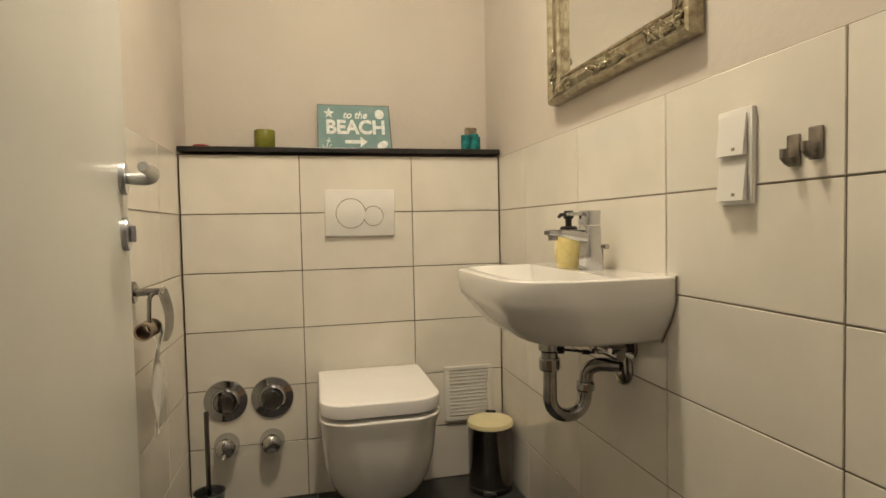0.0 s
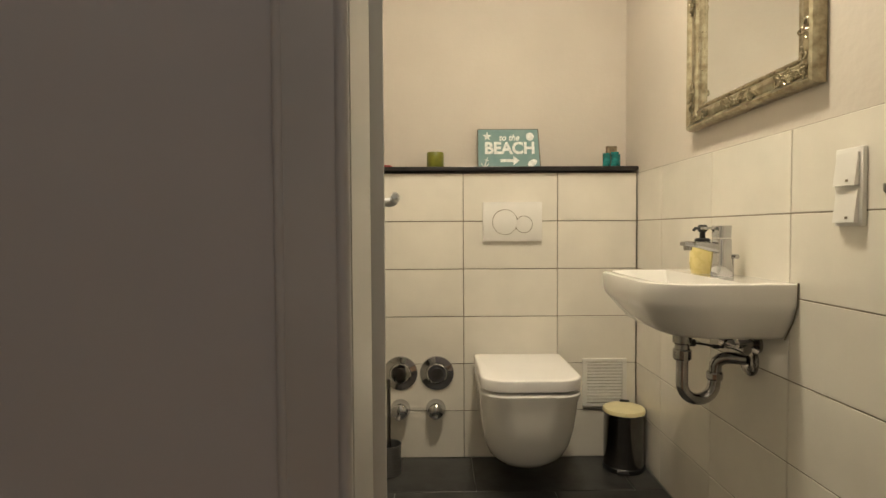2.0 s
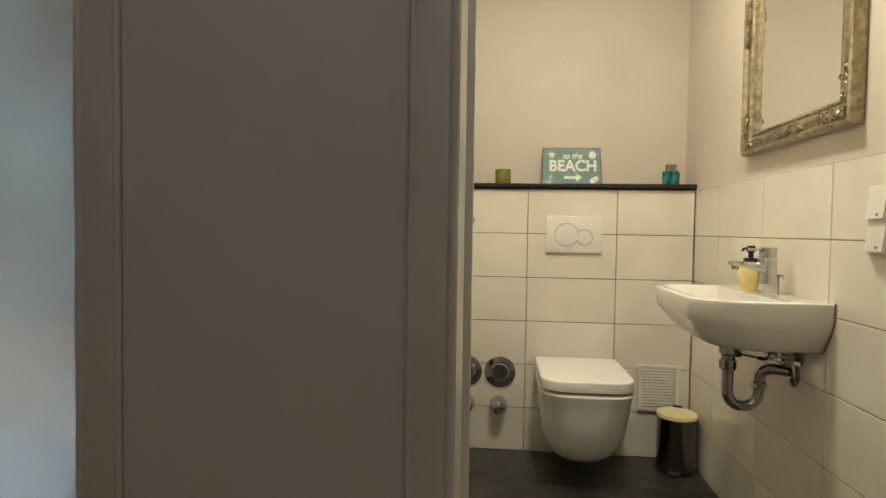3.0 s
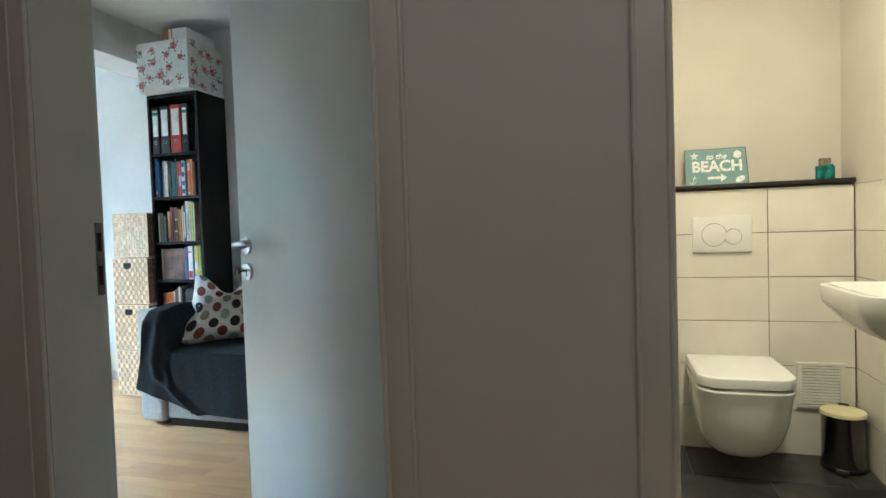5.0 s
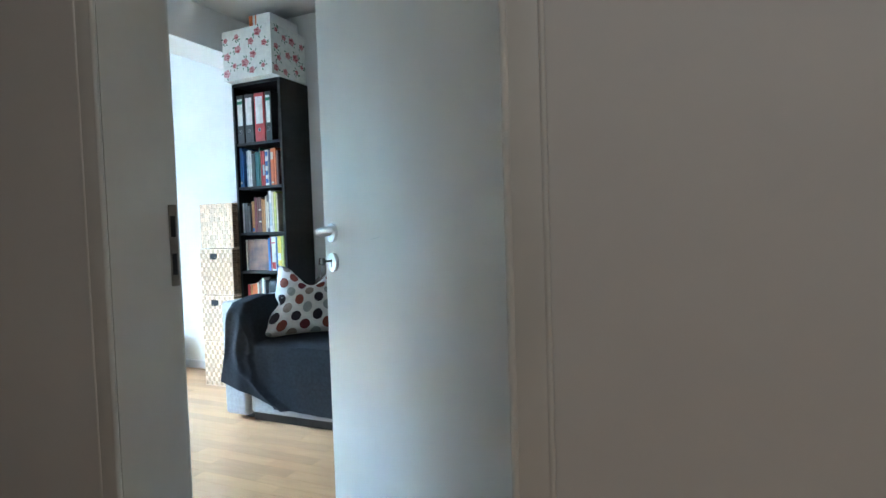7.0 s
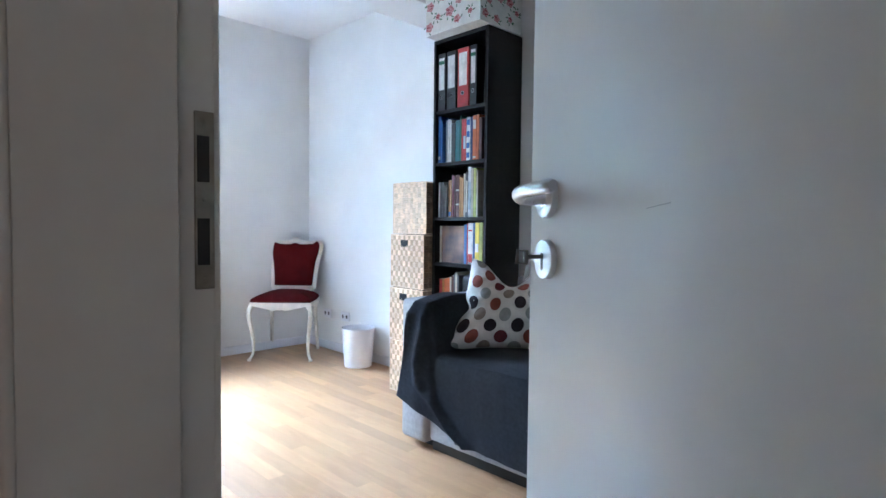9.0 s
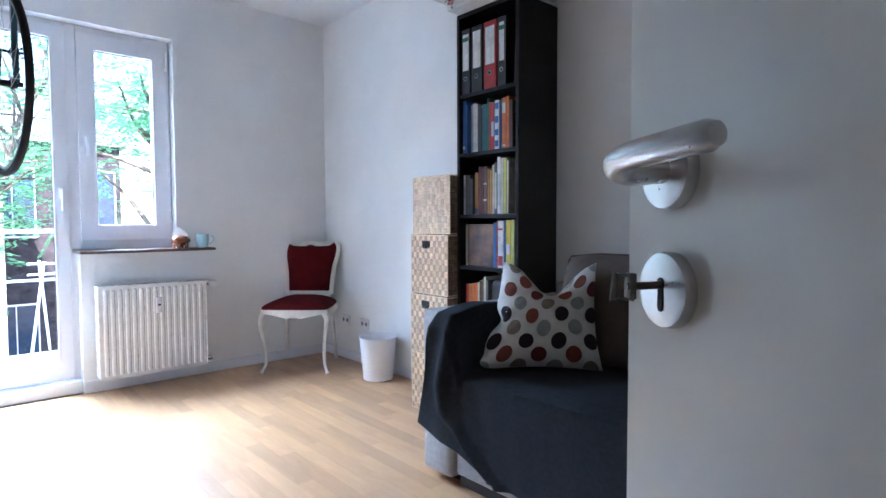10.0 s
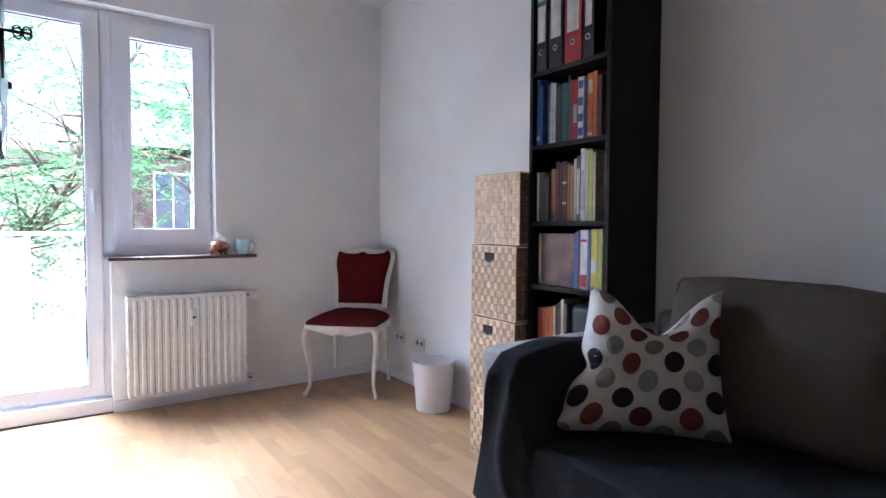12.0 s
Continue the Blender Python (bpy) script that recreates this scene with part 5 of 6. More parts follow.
part("cover", B(0, 0.175, 0, 0.014, 0, 0.205, bevel=0.001), mat("painted_cover", (0.24, 0.11, 0.06), 0.35, var=0.3, scale=9, color2=(0.04, 0.025, 0.03)), cb)
part("pages", B(0.002, 0.174, 0.002, 0.012, 0.203, 0.2056), PAGES, cb)
x = 0.228
for w, h, c, mk in ((0.020, 0.215, "blue", None), (0.006, 0.22, "red", None), (0.036, 0.222, "white", ("red", ((0.05, 0.25), (0.8, 0.84)))), (0.012, 0.222, "blue", None), (0.030, 0.225, "yellow", ("white", ((0.3, 0.5),))), (0.022, 0.226, "lime", None)):
    book(x, SH[3] + 0.0005, w, h, 0.17, c, 0, mk, 0.02)
    x += w + 0.0012
x = 0.030
for w, h, c in ((0.022, 0.20, "red"), (0.016, 0.20, "ochre"), (0.020, 0.205, "orange"), (0.020, 0.21, "orange"), (0.012, 0.215, "cream"), (0.016, 0.225, "brown"), (0.010, 0.235, "grey"), (0.014, 0.245, "cream"), (0.014, 0.23, "grey")):
    book(x, 0.4305, w, h + 0.06, 0.17, c, 0, None, 0.03)
    x += w + 0.0012
tk = thing("black_case", (BX0 + 0.21, BY0 + 0.01, 0.4305), 0, "black rounded case on a lower bookcase shelf", "case")
part("body", B(0, 0.15, 0, 0.18, 0, 0.30, bevel=0.035, seg=4), BLACKP, tk, smooth=True)

# floral storage box with a fabric cover, and a carton on it
FLOR = mat("floral_ground", (0.72, 0.72, 0.68), 0.9, var=0.04, scale=30, bump=0.3, bscale=200)
ROSE = mat("printed_rose", (0.36, 0.09, 0.10), 0.9, var=0.35, scale=110, color2=(0.62, 0.38, 0.38))
LEAFP = mat("printed_leaf", (0.10, 0.20, 0.12), 0.9, var=0.3, scale=60)
fb = thing("floral_box", (-3.220, 2.160, 2.0205), 0, "square fabric-covered storage box printed with red roses, on the bookcase", "storage box")
FWX, FDY, FH = 0.395, 0.335, 0.315
bm = bmesh.new()
prof_ = [(0, 0.012), (0, 0.001), (0.5, -0.002), (1, 0.003)]


def fb_loop(z, g):
    pts = []
    for k in range(48):
        t = k / 48 * 4
        s, u = int(t), t - int(t)
        c = [(0, 0), (FWX, 0), (FWX, FDY), (0, FDY), (0, 0)]
        x = c[s][0] + (c[s + 1][0] - c[s][0]) * u
        y = c[s][1] + (c[s + 1][1] - c[s][1]) * u
        wob = g * math.sin(k * 1.7 + z * 9) * (math.sin(math.pi * u))
        nx_, ny_ = ((0, -1), (1, 0), (0, 1), (-1, 0))[s]
        pts.append(Vector((x + nx_ * wob, y + ny_ * wob, z)))
    return pts


loft(bm, [fb_loop(0.0, 0.001), fb_loop(0.03, 0.004), fb_loop(0.15, 0.003), fb_loop(0.27, 0.002), fb_loop(FH - 0.008, 0.001), [Vector((v.x * 0.97 + 0.006, v.y * 0.97 + 0.005, FH)) for v in fb_loop(FH, 0)]])
part("cover", bm, FLOR, fb, "white cotton cover", smooth=True)
rnd = random.Random(5)
spots = []
for side in (0, 1):
    tries = 0
    while tries < 300:
        tries += 1
        u, z = rnd.uniform(0.03, (FWX if side == 0 else FDY) - 0.03), rnd.uniform(0.03, FH - 0.03)
        if all(sd_ != side or math.hypot(u - a, z - b) > 0.070 for sd_, a, b in spots):
            spots.append((side, u, z))


def flat_shape(bm, side, u, z, pts, off):
    vs = [bm.verts.new((u + a, -off, z + b) if side == 0 else (FWX + off, u + a, z + b)) for a, b in pts]
    bm.faces.new(vs)


bmr, bml, bmd = bmesh.new(), bmesh.new(), bmesh.new()
for side, u, z in spots:
    r0 = rnd.uniform(0.015, 0.030)
    flat_shape(bmr, side, u, z, [((r0 * (1 + 0.16 * math.cos(5 * a))) * math.cos(a), (r0 * (1 + 0.16 * math.cos(5 * a))) * math.sin(a) * 0.9) for a in [6.2832 * i / 20 for i in range(20)]], 0.0055)
    for q in range(rnd.randint(1, 3)):
        a0 = rnd.uniform(0, 6.28)
        rr = r0 * rnd.uniform(0.35, 0.55)
        dx, dz_ = r0 * 0.4 * math.cos(a0), r0 * 0.4 * math.sin(a0)
        flat_shape(bmd, side, u + dx, z + dz_, [(rr * math.cos(a), rr * 0.35 * math.sin(a)) for a in [6.2832 * i / 10 for i in range(10)]], 0.0062)
    for q in range(rnd.randint(3, 6)):
        a0 = rnd.uniform(0, 6.28)
        cx, cz_ = (r0 + 0.010) * math.cos(a0), (r0 + 0.010) * math.sin(a0)
        ca, sa = math.cos(a0 + 0.5), math.sin(a0 + 0.5)
        pts = [(p * 0.011, q_ * 0.0045) for p, q_ in ((-1, 0), (-0.4, 0.9), (0.3, 0.8), (1, 0), (0.3, -0.8), (-0.4, -0.9))]
        flat_shape(bml, side, u + cx, z + cz_, [(a * ca - b * sa, a * sa + b * ca) for a, b in pts], 0.0057)
part("rose_print", bmr, ROSE, fb, "printed red roses", kind="stuff")
part("rose_shade_print", bmd, plain("rose_dark", (0.28, 0.03, 0.05), 0.9), fb, kind="stuff")
part("leaf_print", bml, LEAFP, fb, "printed leaves", kind="stuff")
cart = thing("carton", (-3.04, 2.215, 2.3365), 0, "white and orange cardboard box on the floral box", "box")
part("body", B(0, 0.17, 0, 0.27, 0, 0.085, bevel=0.002), PAPER, cart)
part("band", B(-0.001, 0.03, -0.001, -0.0002, 0.0, 0.086), cmat("orange", PAL["orange"]), cart, "orange end band")
part("band", B(0.05, 0.06, -0.001, -0.0002, 0.0, 0.086), cmat("orange", PAL["orange"]), cart, "orange end band")

# ---- sofa ----
so = thing("sofa", (-2.87, 1.70, 0), 0, "light grey fabric sofa with taupe back cushions, under a charcoal throw", "sofa")
SW, SD = 2.22, 0.82
part("base", B(0.17, SW - 0.17, 0.02, SD - 0.02, 0.048, 0.27, bevel=0.015, seg=3), SOFA_G, so, smooth=True)
part("armrest", B(0.0, 0.165, 0.0, SD, 0.030, 0.662, bevel=0.022, seg=4), SOFA_G, so, "light grey fabric armrest", smooth=True)
part("armrest", B(SW - 0.165, SW, 0.0, SD, 0.030, 0.662, bevel=0.022, seg=4), SOFA_G, so, smooth=True)
part("backrest", B(0.167, SW - 0.167, SD - 0.20, SD, 0.272, 0.74, bevel=0.03, seg=4), SOFA_B, so, smooth=True)
for k in range(3):
    a = 0.172 + k * (SW - 0.344) / 3
    part("seat_cushion", B(a, a + (SW - 0.344) / 3 - 0.004, 0.012, SD - 0.21, 0.274, 0.432, bevel=0.03, seg=4), SOFA_G, so, smooth=True)
# Black block standing in for the shade in the gap under the base.
part("under_gap_shade", B(0.17, SW - 0.17, 0.045, SD - 0.045, 0.0, 0.048), BLACKP, so)
for x, y in ((0.11, 0.10), (SW - 0.11, 0.10), (0.06, SD - 0.06), (SW - 0.06, SD - 0.06)):
    part("foot", B(x - 0.03, x + 0.03, y - 0.03, y + 0.03, 0.0, 0.030), BLACKP, so)
part("piping", tube(bmesh.new(), [(0.020, 0.003, 0.06), (0.020, 0.003, 0.645), (0.145, 0.003, 0.645), (0.145, 0.003, 0.06)], 0.003, 6), SOFA_G, so)


def cushion(name, w, h, t, material, parent, m, corner=0.12, dip=0.0, n=15, label="", ear=0.0, powr=0.5):
    """A soft cushion in its own x-z plane, bulging along y."""
    bm = bmesh.new()
    def fn(sgn):
        def f(u, v):
            a, b = 2 * u - 1, 2 * v - 1
            edge = max(0.0, (1 - a ** 4) * (1 - b ** 4))
            y = sgn * t / 2 * edge ** powr
            x = a * w / 2 * (1 - corner * (1 - b * b) * 0.5 if ear else 1 - 0.07 * b ** 6)
            z = h / 2 + b * h / 2 * (1 - corner * (1 - a * a) * 0.5 if ear else 1 - 0.07 * a ** 6)
            if dip and b > 0:
                z -= dip * b * math.exp(-(a * 2.2) ** 2)
            return (x, y, z)
        return f
    f1 = grid(bm, n, n, fn(-1))
    f2 = grid(bm, n, n, fn(1))
    bmesh.ops.remove_doubles(bm, verts=bm.verts, dist=0.0004)
    ob = part(name, bm, material, parent, label, smooth=True)
    ob.matrix_basis = m
    return ob


for k, (x, w) in enumerate(((0.568, 0.61), (1.205, 0.60), (1.79, 0.50))):
    cc = cushion("back_cushion", w, 0.44, 0.17, SOFA_B, so, pose(x, 0.515, 0.438, -12, 0, 0), powr=0.42, n=25, label="taupe fabric back cushion with piping")
    bm = bmesh.new()
    pts = [(a * w / 2, -0.012, 0.22 + b * 0.22) for a, b in [(-0.955, -0.9), (-0.965, 0.85), (-0.93, 0.93), (-0.5, 0.995), (0.5, 0.995), (0.93, 0.93), (0.965, 0.85), (0.955, -0.9)]]
    tube(bm, pts, 0.004, 6)
    part("piping", bm, SOFA_B, cc)

# the throw over the arm and the seat, with folds
th = thing("throw_blanket", (-2.87, 1.70, 0), 0, "charcoal woven throw draped over the sofa arm and seat", "blanket")
bm = bmesh.new()
NU, NV = 240, 80


# each fold: heights and distances along the sofa, half-width, depth
FOLDS = ((((0.66, 0.115), (0.50, 0.085), (0.36, 0.065), (0.20, 0.040)), 0.022, 0.018),
         (((0.66, 0.215), (0.51, 0.190), (0.40, 0.178), (0.29, 0.205), (0.19, 0.300), (0.10, 0.430)), 0.026, 0.026),
         (((0.50, 0.250), (0.36, 0.222), (0.24, 0.262), (0.12, 0.380)), 0.014, 0.014),
         (((0.46, 0.300), (0.30, 0.345), (0.15, 0.470)), 0.034, -0.003))


def blanket(u, v):
    """u along the sofa, v from the back over the seat's edge and down the front."""
    x = 0.098 + u * 1.90
    t = min(1, max(0, (x - 0.172) / 0.075))
    t = t * t * (3 - 2 * t)
    side = 1 - t
    top = 0.676 * side + 0.446 * t + 0.008 * side * math.sin(22 * v + 4 * u) + 0.0015 * math.sin(30 * x + 6 * v) * t
    bottom = 0.255 - 0.30 * min(0.10, x) / 1.0 - 0.44 * max(0, min(0.28, x - 0.10)) - 0.06 * max(0, min(0.3, x - 0.38))
    if v < 0.5:
        q = v / 0.5
        y = 0.60 - 0.605 * q
        z = top - 0.010 * max(0, (q - 0.86) / 0.14) ** 2
        y -= 0.006 * max(0, (q - 0.9) / 0.1)
    else:
        q = (v - 0.5) / 0.5
        soft = min(1, q / 0.12)
        z = top - 0.010 - (top - 0.010 - bottom) * (q + 0.012 * math.sin(7 * x))
        fold = 0.0
        for curve, width, height in FOLDS:
            c = curve[0][1]
            for (za, xa), (zb, xb) in zip(curve, curve[1:]):
                if z <= za:
                    k = min(1, (za - z) / (za - zb))
                    c = xa + (xb - xa) * k
            fold += height * math.exp(-((x - c) / width) ** 2)
        y = -0.013 - 0.006 * soft - (0.016 * side + fold + 0.0016 * math.sin(60 * x + 9 * z)) * soft
        x -= 0.085 * q ** 1.3 * max(0, 1 - u / 0.12)
    return (x, y, z)


grid(bm, NU, NV, blanket)
bmesh.ops.solidify(bm, geom=list(bm.faces), thickness=-0.004)
part("cloth", bm, THROW, th, smooth=True)

# dotted scatter cushion
pc = thing("dotted_cushion", (-2.500, 1.960, 0.447), 44, "off-white scatter cushion with rust, black and grey dots, on the sofa", "cushion")
PM = pose(0, 0, 0, -13, 0, 0)
PW, PH, PT = 0.45, 0.41, 0.16
CUSHW = mat("cushion_cotton", (0.66, 0.63, 0.58), 0.9, var=0.04, scale=40, bump=0.4, bscale=300)


def pil(a, b, sgn, off=0.0):
    edge = max(0.0, (1 - a ** 4) * (1 - b ** 4))
    y = sgn * (PT / 2 * edge ** 0.55 + off)
    x = a * PW / 2 * (1 - 0.10 * (1 - b * b))
    z = PH / 2 + b * PH / 2 * (1 - 0.08 * (1 - a * a))
    x = x * (1.07 - 0.27 * (b + 1) / 2) + 0.012 * (b + 1) + 0.0075 * (b + 1) * (1 - a) + 0.014 * (b + 1) * max(0, a)
    x += 0.030 * math.exp(-((b + 0.10) / 0.16) ** 2) * max(0, -a) ** 4 - 0.045 * max(0, -a - 0.75) * 4 * max(0, -b - 0.75) * 4
    z -= 0.016 * (1 - a) * (1 - b) / 4
    if b > 0:
        z -= 0.125 * b ** 1.8 * math.exp(-((a - 0.05) * 1.9) ** 2)
        y += 0.02 * b * math.sin(a * 3)
    z += 0.012 * math.sin(a * 5 + b * 3) * edge * 0.4 - 0.006 * a * (1 - b) / 2
    y += sgn * 0.004 * math.sin(9 * a + 6 * b) * edge + 0.006 * math.sin(14 * b - 5 * a) * math.exp(-((abs(a) - 0.75) * 4) ** 2)
    y -= 0.010 * math.exp(-((a + 0.75) ** 2 * 18 + (b - 0.05) ** 2 * 120)) * -sgn * 2.2
    return PM @ Vector((x, y, z))


bm = bmesh.new()
for sgn in (-1, 1):
    grid(bm, 30, 30, lambda u, v: pil(2 * u - 1, 2 * v - 1, sgn))
bmesh.ops.remove_doubles(bm, verts=bm.verts, dist=0.0004)
part("cover", bm, CUSHW, pc, smooth=True)
dots = {"rust": (0.21, 0.05, 0.03), "black": (0.02, 0.012, 0.018), "grey": (0.30, 0.31, 0.29), "darkred": (0.12, 0.015, 0.02), "taupe": (0.25, 0.20, 0.16)}
dm = {k: mat("dot_" + k, c, 0.9, var=0.08, scale=50, bump=0.3, bscale=300) for k, c in dots.items()}
row_colors = (("grey", "taupe"), ("rust", "rust", "darkred"), ("black",), ("grey", "taupe", "grey"), ("black", "rust", "black"), ("grey", "grey", "taupe"), ("rust", "darkred"), ("rust",), ("taupe", "grey"))
for row in range(9):
    for col in range(5):
        a = -1.20 + col * 0.57 + (0.30 if row % 2 == 0 else 0) + 0.02 * row
        b = -0.985 + row * 0.245
        if abs(a) > 1.0 or abs(b) > 0.99:
            continue
        c = row_colors[row][col % len(row_colors[row])]
        bm = bmesh.new()
        r = 0.132
        ctr_ = bm.verts.new(pil(a, b, -1, 0.0016))
        rings_ = []
        for q in (0.5, 1.0):
            rings_.append([bm.verts.new(pil(max(-0.985, min(0.985, a + q * r * math.cos(6.2832 * i / 20))), max(-0.985, min(0.985, b + q * r * 1.12 * math.sin(6.2832 * i / 20))), -1, 0.0016)) for i in range(20)])
        for i in range(20):
            bm.faces.new((ctr_, rings_[0][i], rings_[0][(i + 1) % 20]))
            bm.faces.new((rings_[0][i], rings_[1][i], rings_[1][(i + 1) % 20], rings_[0][(i + 1) % 20]))
        part("dot", bm, dm[c], pc, smooth=True)

# ---- bicycle hung on the near wall ----
bike = thing("bicycle", (-4.25, 0.475, 1.545), 0, "dark blue bicycle hung from the wall by its frame", "bicycle")


def wheel(cx, cz):
    R = 0.31
    pts = [(cx + R * math.cos(a), 0, cz + R * math.sin(a)) for a in [6.2832 * i / 56 for i in range(56)]]
    w = part("wheel", tube(bmesh.new(), pts, 0.012, 10, closed=True), TYRE, bike, "black tyre on a dark rim", smooth=True)
    pts = [(cx + (R - 0.02) * math.cos(a), 0, cz + (R - 0.02) * math.sin(a)) for a in [6.2832 * i / 56 for i in range(56)]]
    part("rim", tube(bmesh.new(), pts, 0.008, 8, closed=True), SPOKE, w, smooth=True)
    for i in range(28):
        a = 6.2832 * i / 28
        sgn = 1 if i % 2 else -1
        part("spoke", tube(bmesh.new(), [(cx + 0.02 * math.cos(a + 0.9 * sgn), 0.022 * sgn, cz + 0.02 * math.sin(a + 0.9 * sgn)), (cx + (R - 0.02) * math.cos(a), 0, cz + (R - 0.02) * math.sin(a))], 0.0011, 4), SPOKE, w)
    part("hub", lathe(bmesh.new(), [(0.014, -0.045), (0.020, -0.03), (0.012, -0.02), (0.012, 0.02), (0.020, 0.03), (0.014, 0.045)], (cx, 0, cz), axis="y", n=14), BLACKP, w, smooth=True)


wheel(0.43, 0.02)
wheel(-0.60, 0.02)
bb, rear, seat, head_, front = (0.02, 0, 0.02), (0.43, 0, 0.02), (0.14, 0, 0.47), (-0.46, 0, 0.50), (-0.60, 0, 0.02)
for a, b, r in ((bb, seat, 0.016), (seat, head_, 0.015), (bb, head_, 0.018), (bb, rear, 0.010), (seat, rear, 0.008)):
    part("frame_tube", tube(bmesh.new(), [a, b], r, 12), BIKEBLUE, bike, smooth=True)
for y in (-0.042, 0.042):
    part("fork_blade", tube(bmesh.new(), spline([head_, (-0.48, y, 0.40), (-0.55, y, 0.18), front[:1] + (y,) + front[2:]], 5), 0.011, 12), BIKEBLUE, bike, smooth=True)
part("axle", tube(bmesh.new(), [(-0.60, -0.06, 0.02), (-0.60, 0.06, 0.02)], 0.009, 10), BLACKP, bike)
part("saddle", B(0.06, 0.30, -0.06, 0.06, 0.60, 0.64, bevel=0.02, seg=3), BLACKP, bike, smooth=True)
part("seat_post", tube(bmesh.new(), [seat, (0.18, 0, 0.61)], 0.013, 12), BLACKP, bike)
part("handlebar", tube(bmesh.new(), [(-0.48, -0.10, 0.58), (-0.50, 0.0, 0.60), (-0.48, 0.24, 0.58)], 0.013, 10), BLACKP, bike, smooth=True)
part("chainring", lathe(bmesh.new(), [(0.095, 0.018), (0.095, 0.022), (0.03, 0.022)], (0.02, 0, 0.02), axis="y", n=40, caps=False), BLACKP, bike)
part("chain_guard", prism(bmesh.new(), [(-0.09, 0.10), (0.14, 0.13), (0.46, 0.06), (0.46, -0.02), (0.14, -0.08), (-0.08, -0.07)], 0.023, 0.031, axis="y", bevel=0.003), BLACKP, bike)
part("crank_arm", tube(bmesh.new(), [(0.02, 0.03, 0.02), (-0.02, 0.036, 0.19)], 0.009, 10), BLACKP, bike)
part("crank_arm", tube(bmesh.new(), [(0.02, -0.05, 0.02), (0.05, -0.062, -0.15)], 0.009, 10), BLACKP, bike)
pd = part("pedal", tube(bmesh.new(), [(-0.02, 0.02, 0.19), (-0.02, 0.128, 0.19)], 0.006, 8), BLACKP, bike, "black cage pedal")
for dx in (-0.030, 0.030):
    for yc in (0.083, 0.113):
        ring_ = [(-0.02 + dx, yc + 0.014 * math.cos(a), 0.19 + 0.020 * math.sin(a)) for a in [6.2832 * i / 14 for i in range(14)]]
        part("cage_ring", tube(bmesh.new(), ring_, 0.0028, 6, closed=True), BLACKP, pd, smooth=True)
for y in (0.070, 0.098, 0.126):
    part("cage_plate", B(-0.050, 0.010, y - 0.002, y + 0.002, 0.184, 0.196), BLACKP, pd)
part("frame_bag", B(0.02, 0.26, -0.035, 0.035, 0.24, 0.40, bevel=0.015), BLACKP, bike, "black frame bag", smooth=True)
for ob in [o for o in scene.objects if o.type == "MESH" and (o.parent == bike or o.parent and o.parent.parent == bike)]:
    ob.data.transform(Matrix.Scale(-1, 4, (1, 0, 0)))
    ob.data.flip_normals()
turned = [o for o in scene.objects if o.parent == bike and o.name.startswith("wheel")][1]
turned.matrix_basis = Matrix.Translation((0.60, 0, 0)) @ Matrix.Rotation(radians(9), 4, "Z") @ Matrix.Translation((-0.60, 0, 0))
bike.matrix_world = bike.matrix_world @ Matrix.Rotation(radians(7.5), 4, "Y")
hook = thing("bicycle_hook", (-4.15, RY0 + 0.005, 2.00), 0, "black wall bracket that carries the bicycle", "bracket")
bm = B(-0.03, 0.03, 0.0, 0.006, -0.08, 0.08)
tube(bm, [(-0.10, 0.0, 0.0), (-0.10, 0.21, -0.01), (-0.10, 0.23, 0.03)], 0.010, 8)
tube(bm, [(0.0, 0.0, 0.0), (-0.10, 0.01, 0.0)], 0.010, 8)
part("bracket", bm, BLACKP, hook)

# ---- outside ----
structure("ground", B(-400, -5.36, -400, 400, -3.4, -3.2), GROUNDM, "yard ground outside the window")
bal = thing("balcony", (-5.35, 0.9, 0), 0, "pale concrete balcony slab with a white steel railing", "balcony")
part("slab", B(-1.30, 0.0, -1.6, 1.6, -0.22, -0.02, bevel=0.01), CONCRETE, bal)
for y in (-1.58, -0.4, 0.6, 1.58):
    part("post", B(-1.28, -1.24, y - 0.02, y + 0.02, -0.02, 0.93), WINW, bal)
part("rail", B(-1.29, -1.23, -1.6, 1.6, 0.93, 0.96, bevel=0.005), WINW, bal)
part("rail", B(-1.27, -1.25, -1.6, 1.6, 0.55, 0.57), WINW, bal)
part("screen", B(-1.262, -1.256, -1.55, -0.42, 0.08, 0.92), RENDERW, bal)
part("screen", B(-1.262, -1.256, 0.62, 1.56, 0.08, 0.92), RENDERW, bal)
ladder = thing("folding_rack", (-6.35, 0.98, 0), 0, "white folding clothes rack on the balcony", "rack")
bm = bmesh.new()
for y in (-0.12, 0.12):
    tube(bm, [(0, y - 0.08, -0.02), (0, y + 0.02, 0.72)], 0.010, 8)
    tube(bm, [(-0.35, y + 0.08, -0.02), (-0.1, y, 0.72)], 0.010, 8)
part("legs", bm, WINW, ladder)
for z in (0.62, 0.70):
    part("rod", tube(bmesh.new(), [(-0.05, -0.2, z), (-0.05, 0.22, z)], 0.009, 8), WINW, ladder)

hs_ = thing("brick_house", (-17.0, 2.0, -3.2), 0, "narrow brown brick house across the yard, with white window frames", "house")
part("wall", B(-8, 0, -1.2, 1.7, 0, 6.1), BRICKM, hs_)
bm = prism(bmesh.new(), [(-8.2, 6.1), (0.2, 6.1), (0.2, 6.22), (-8.2, 6.22)], -1.4, 1.9, axis="y")
part("roof", bm, CONCRETE, hs_)
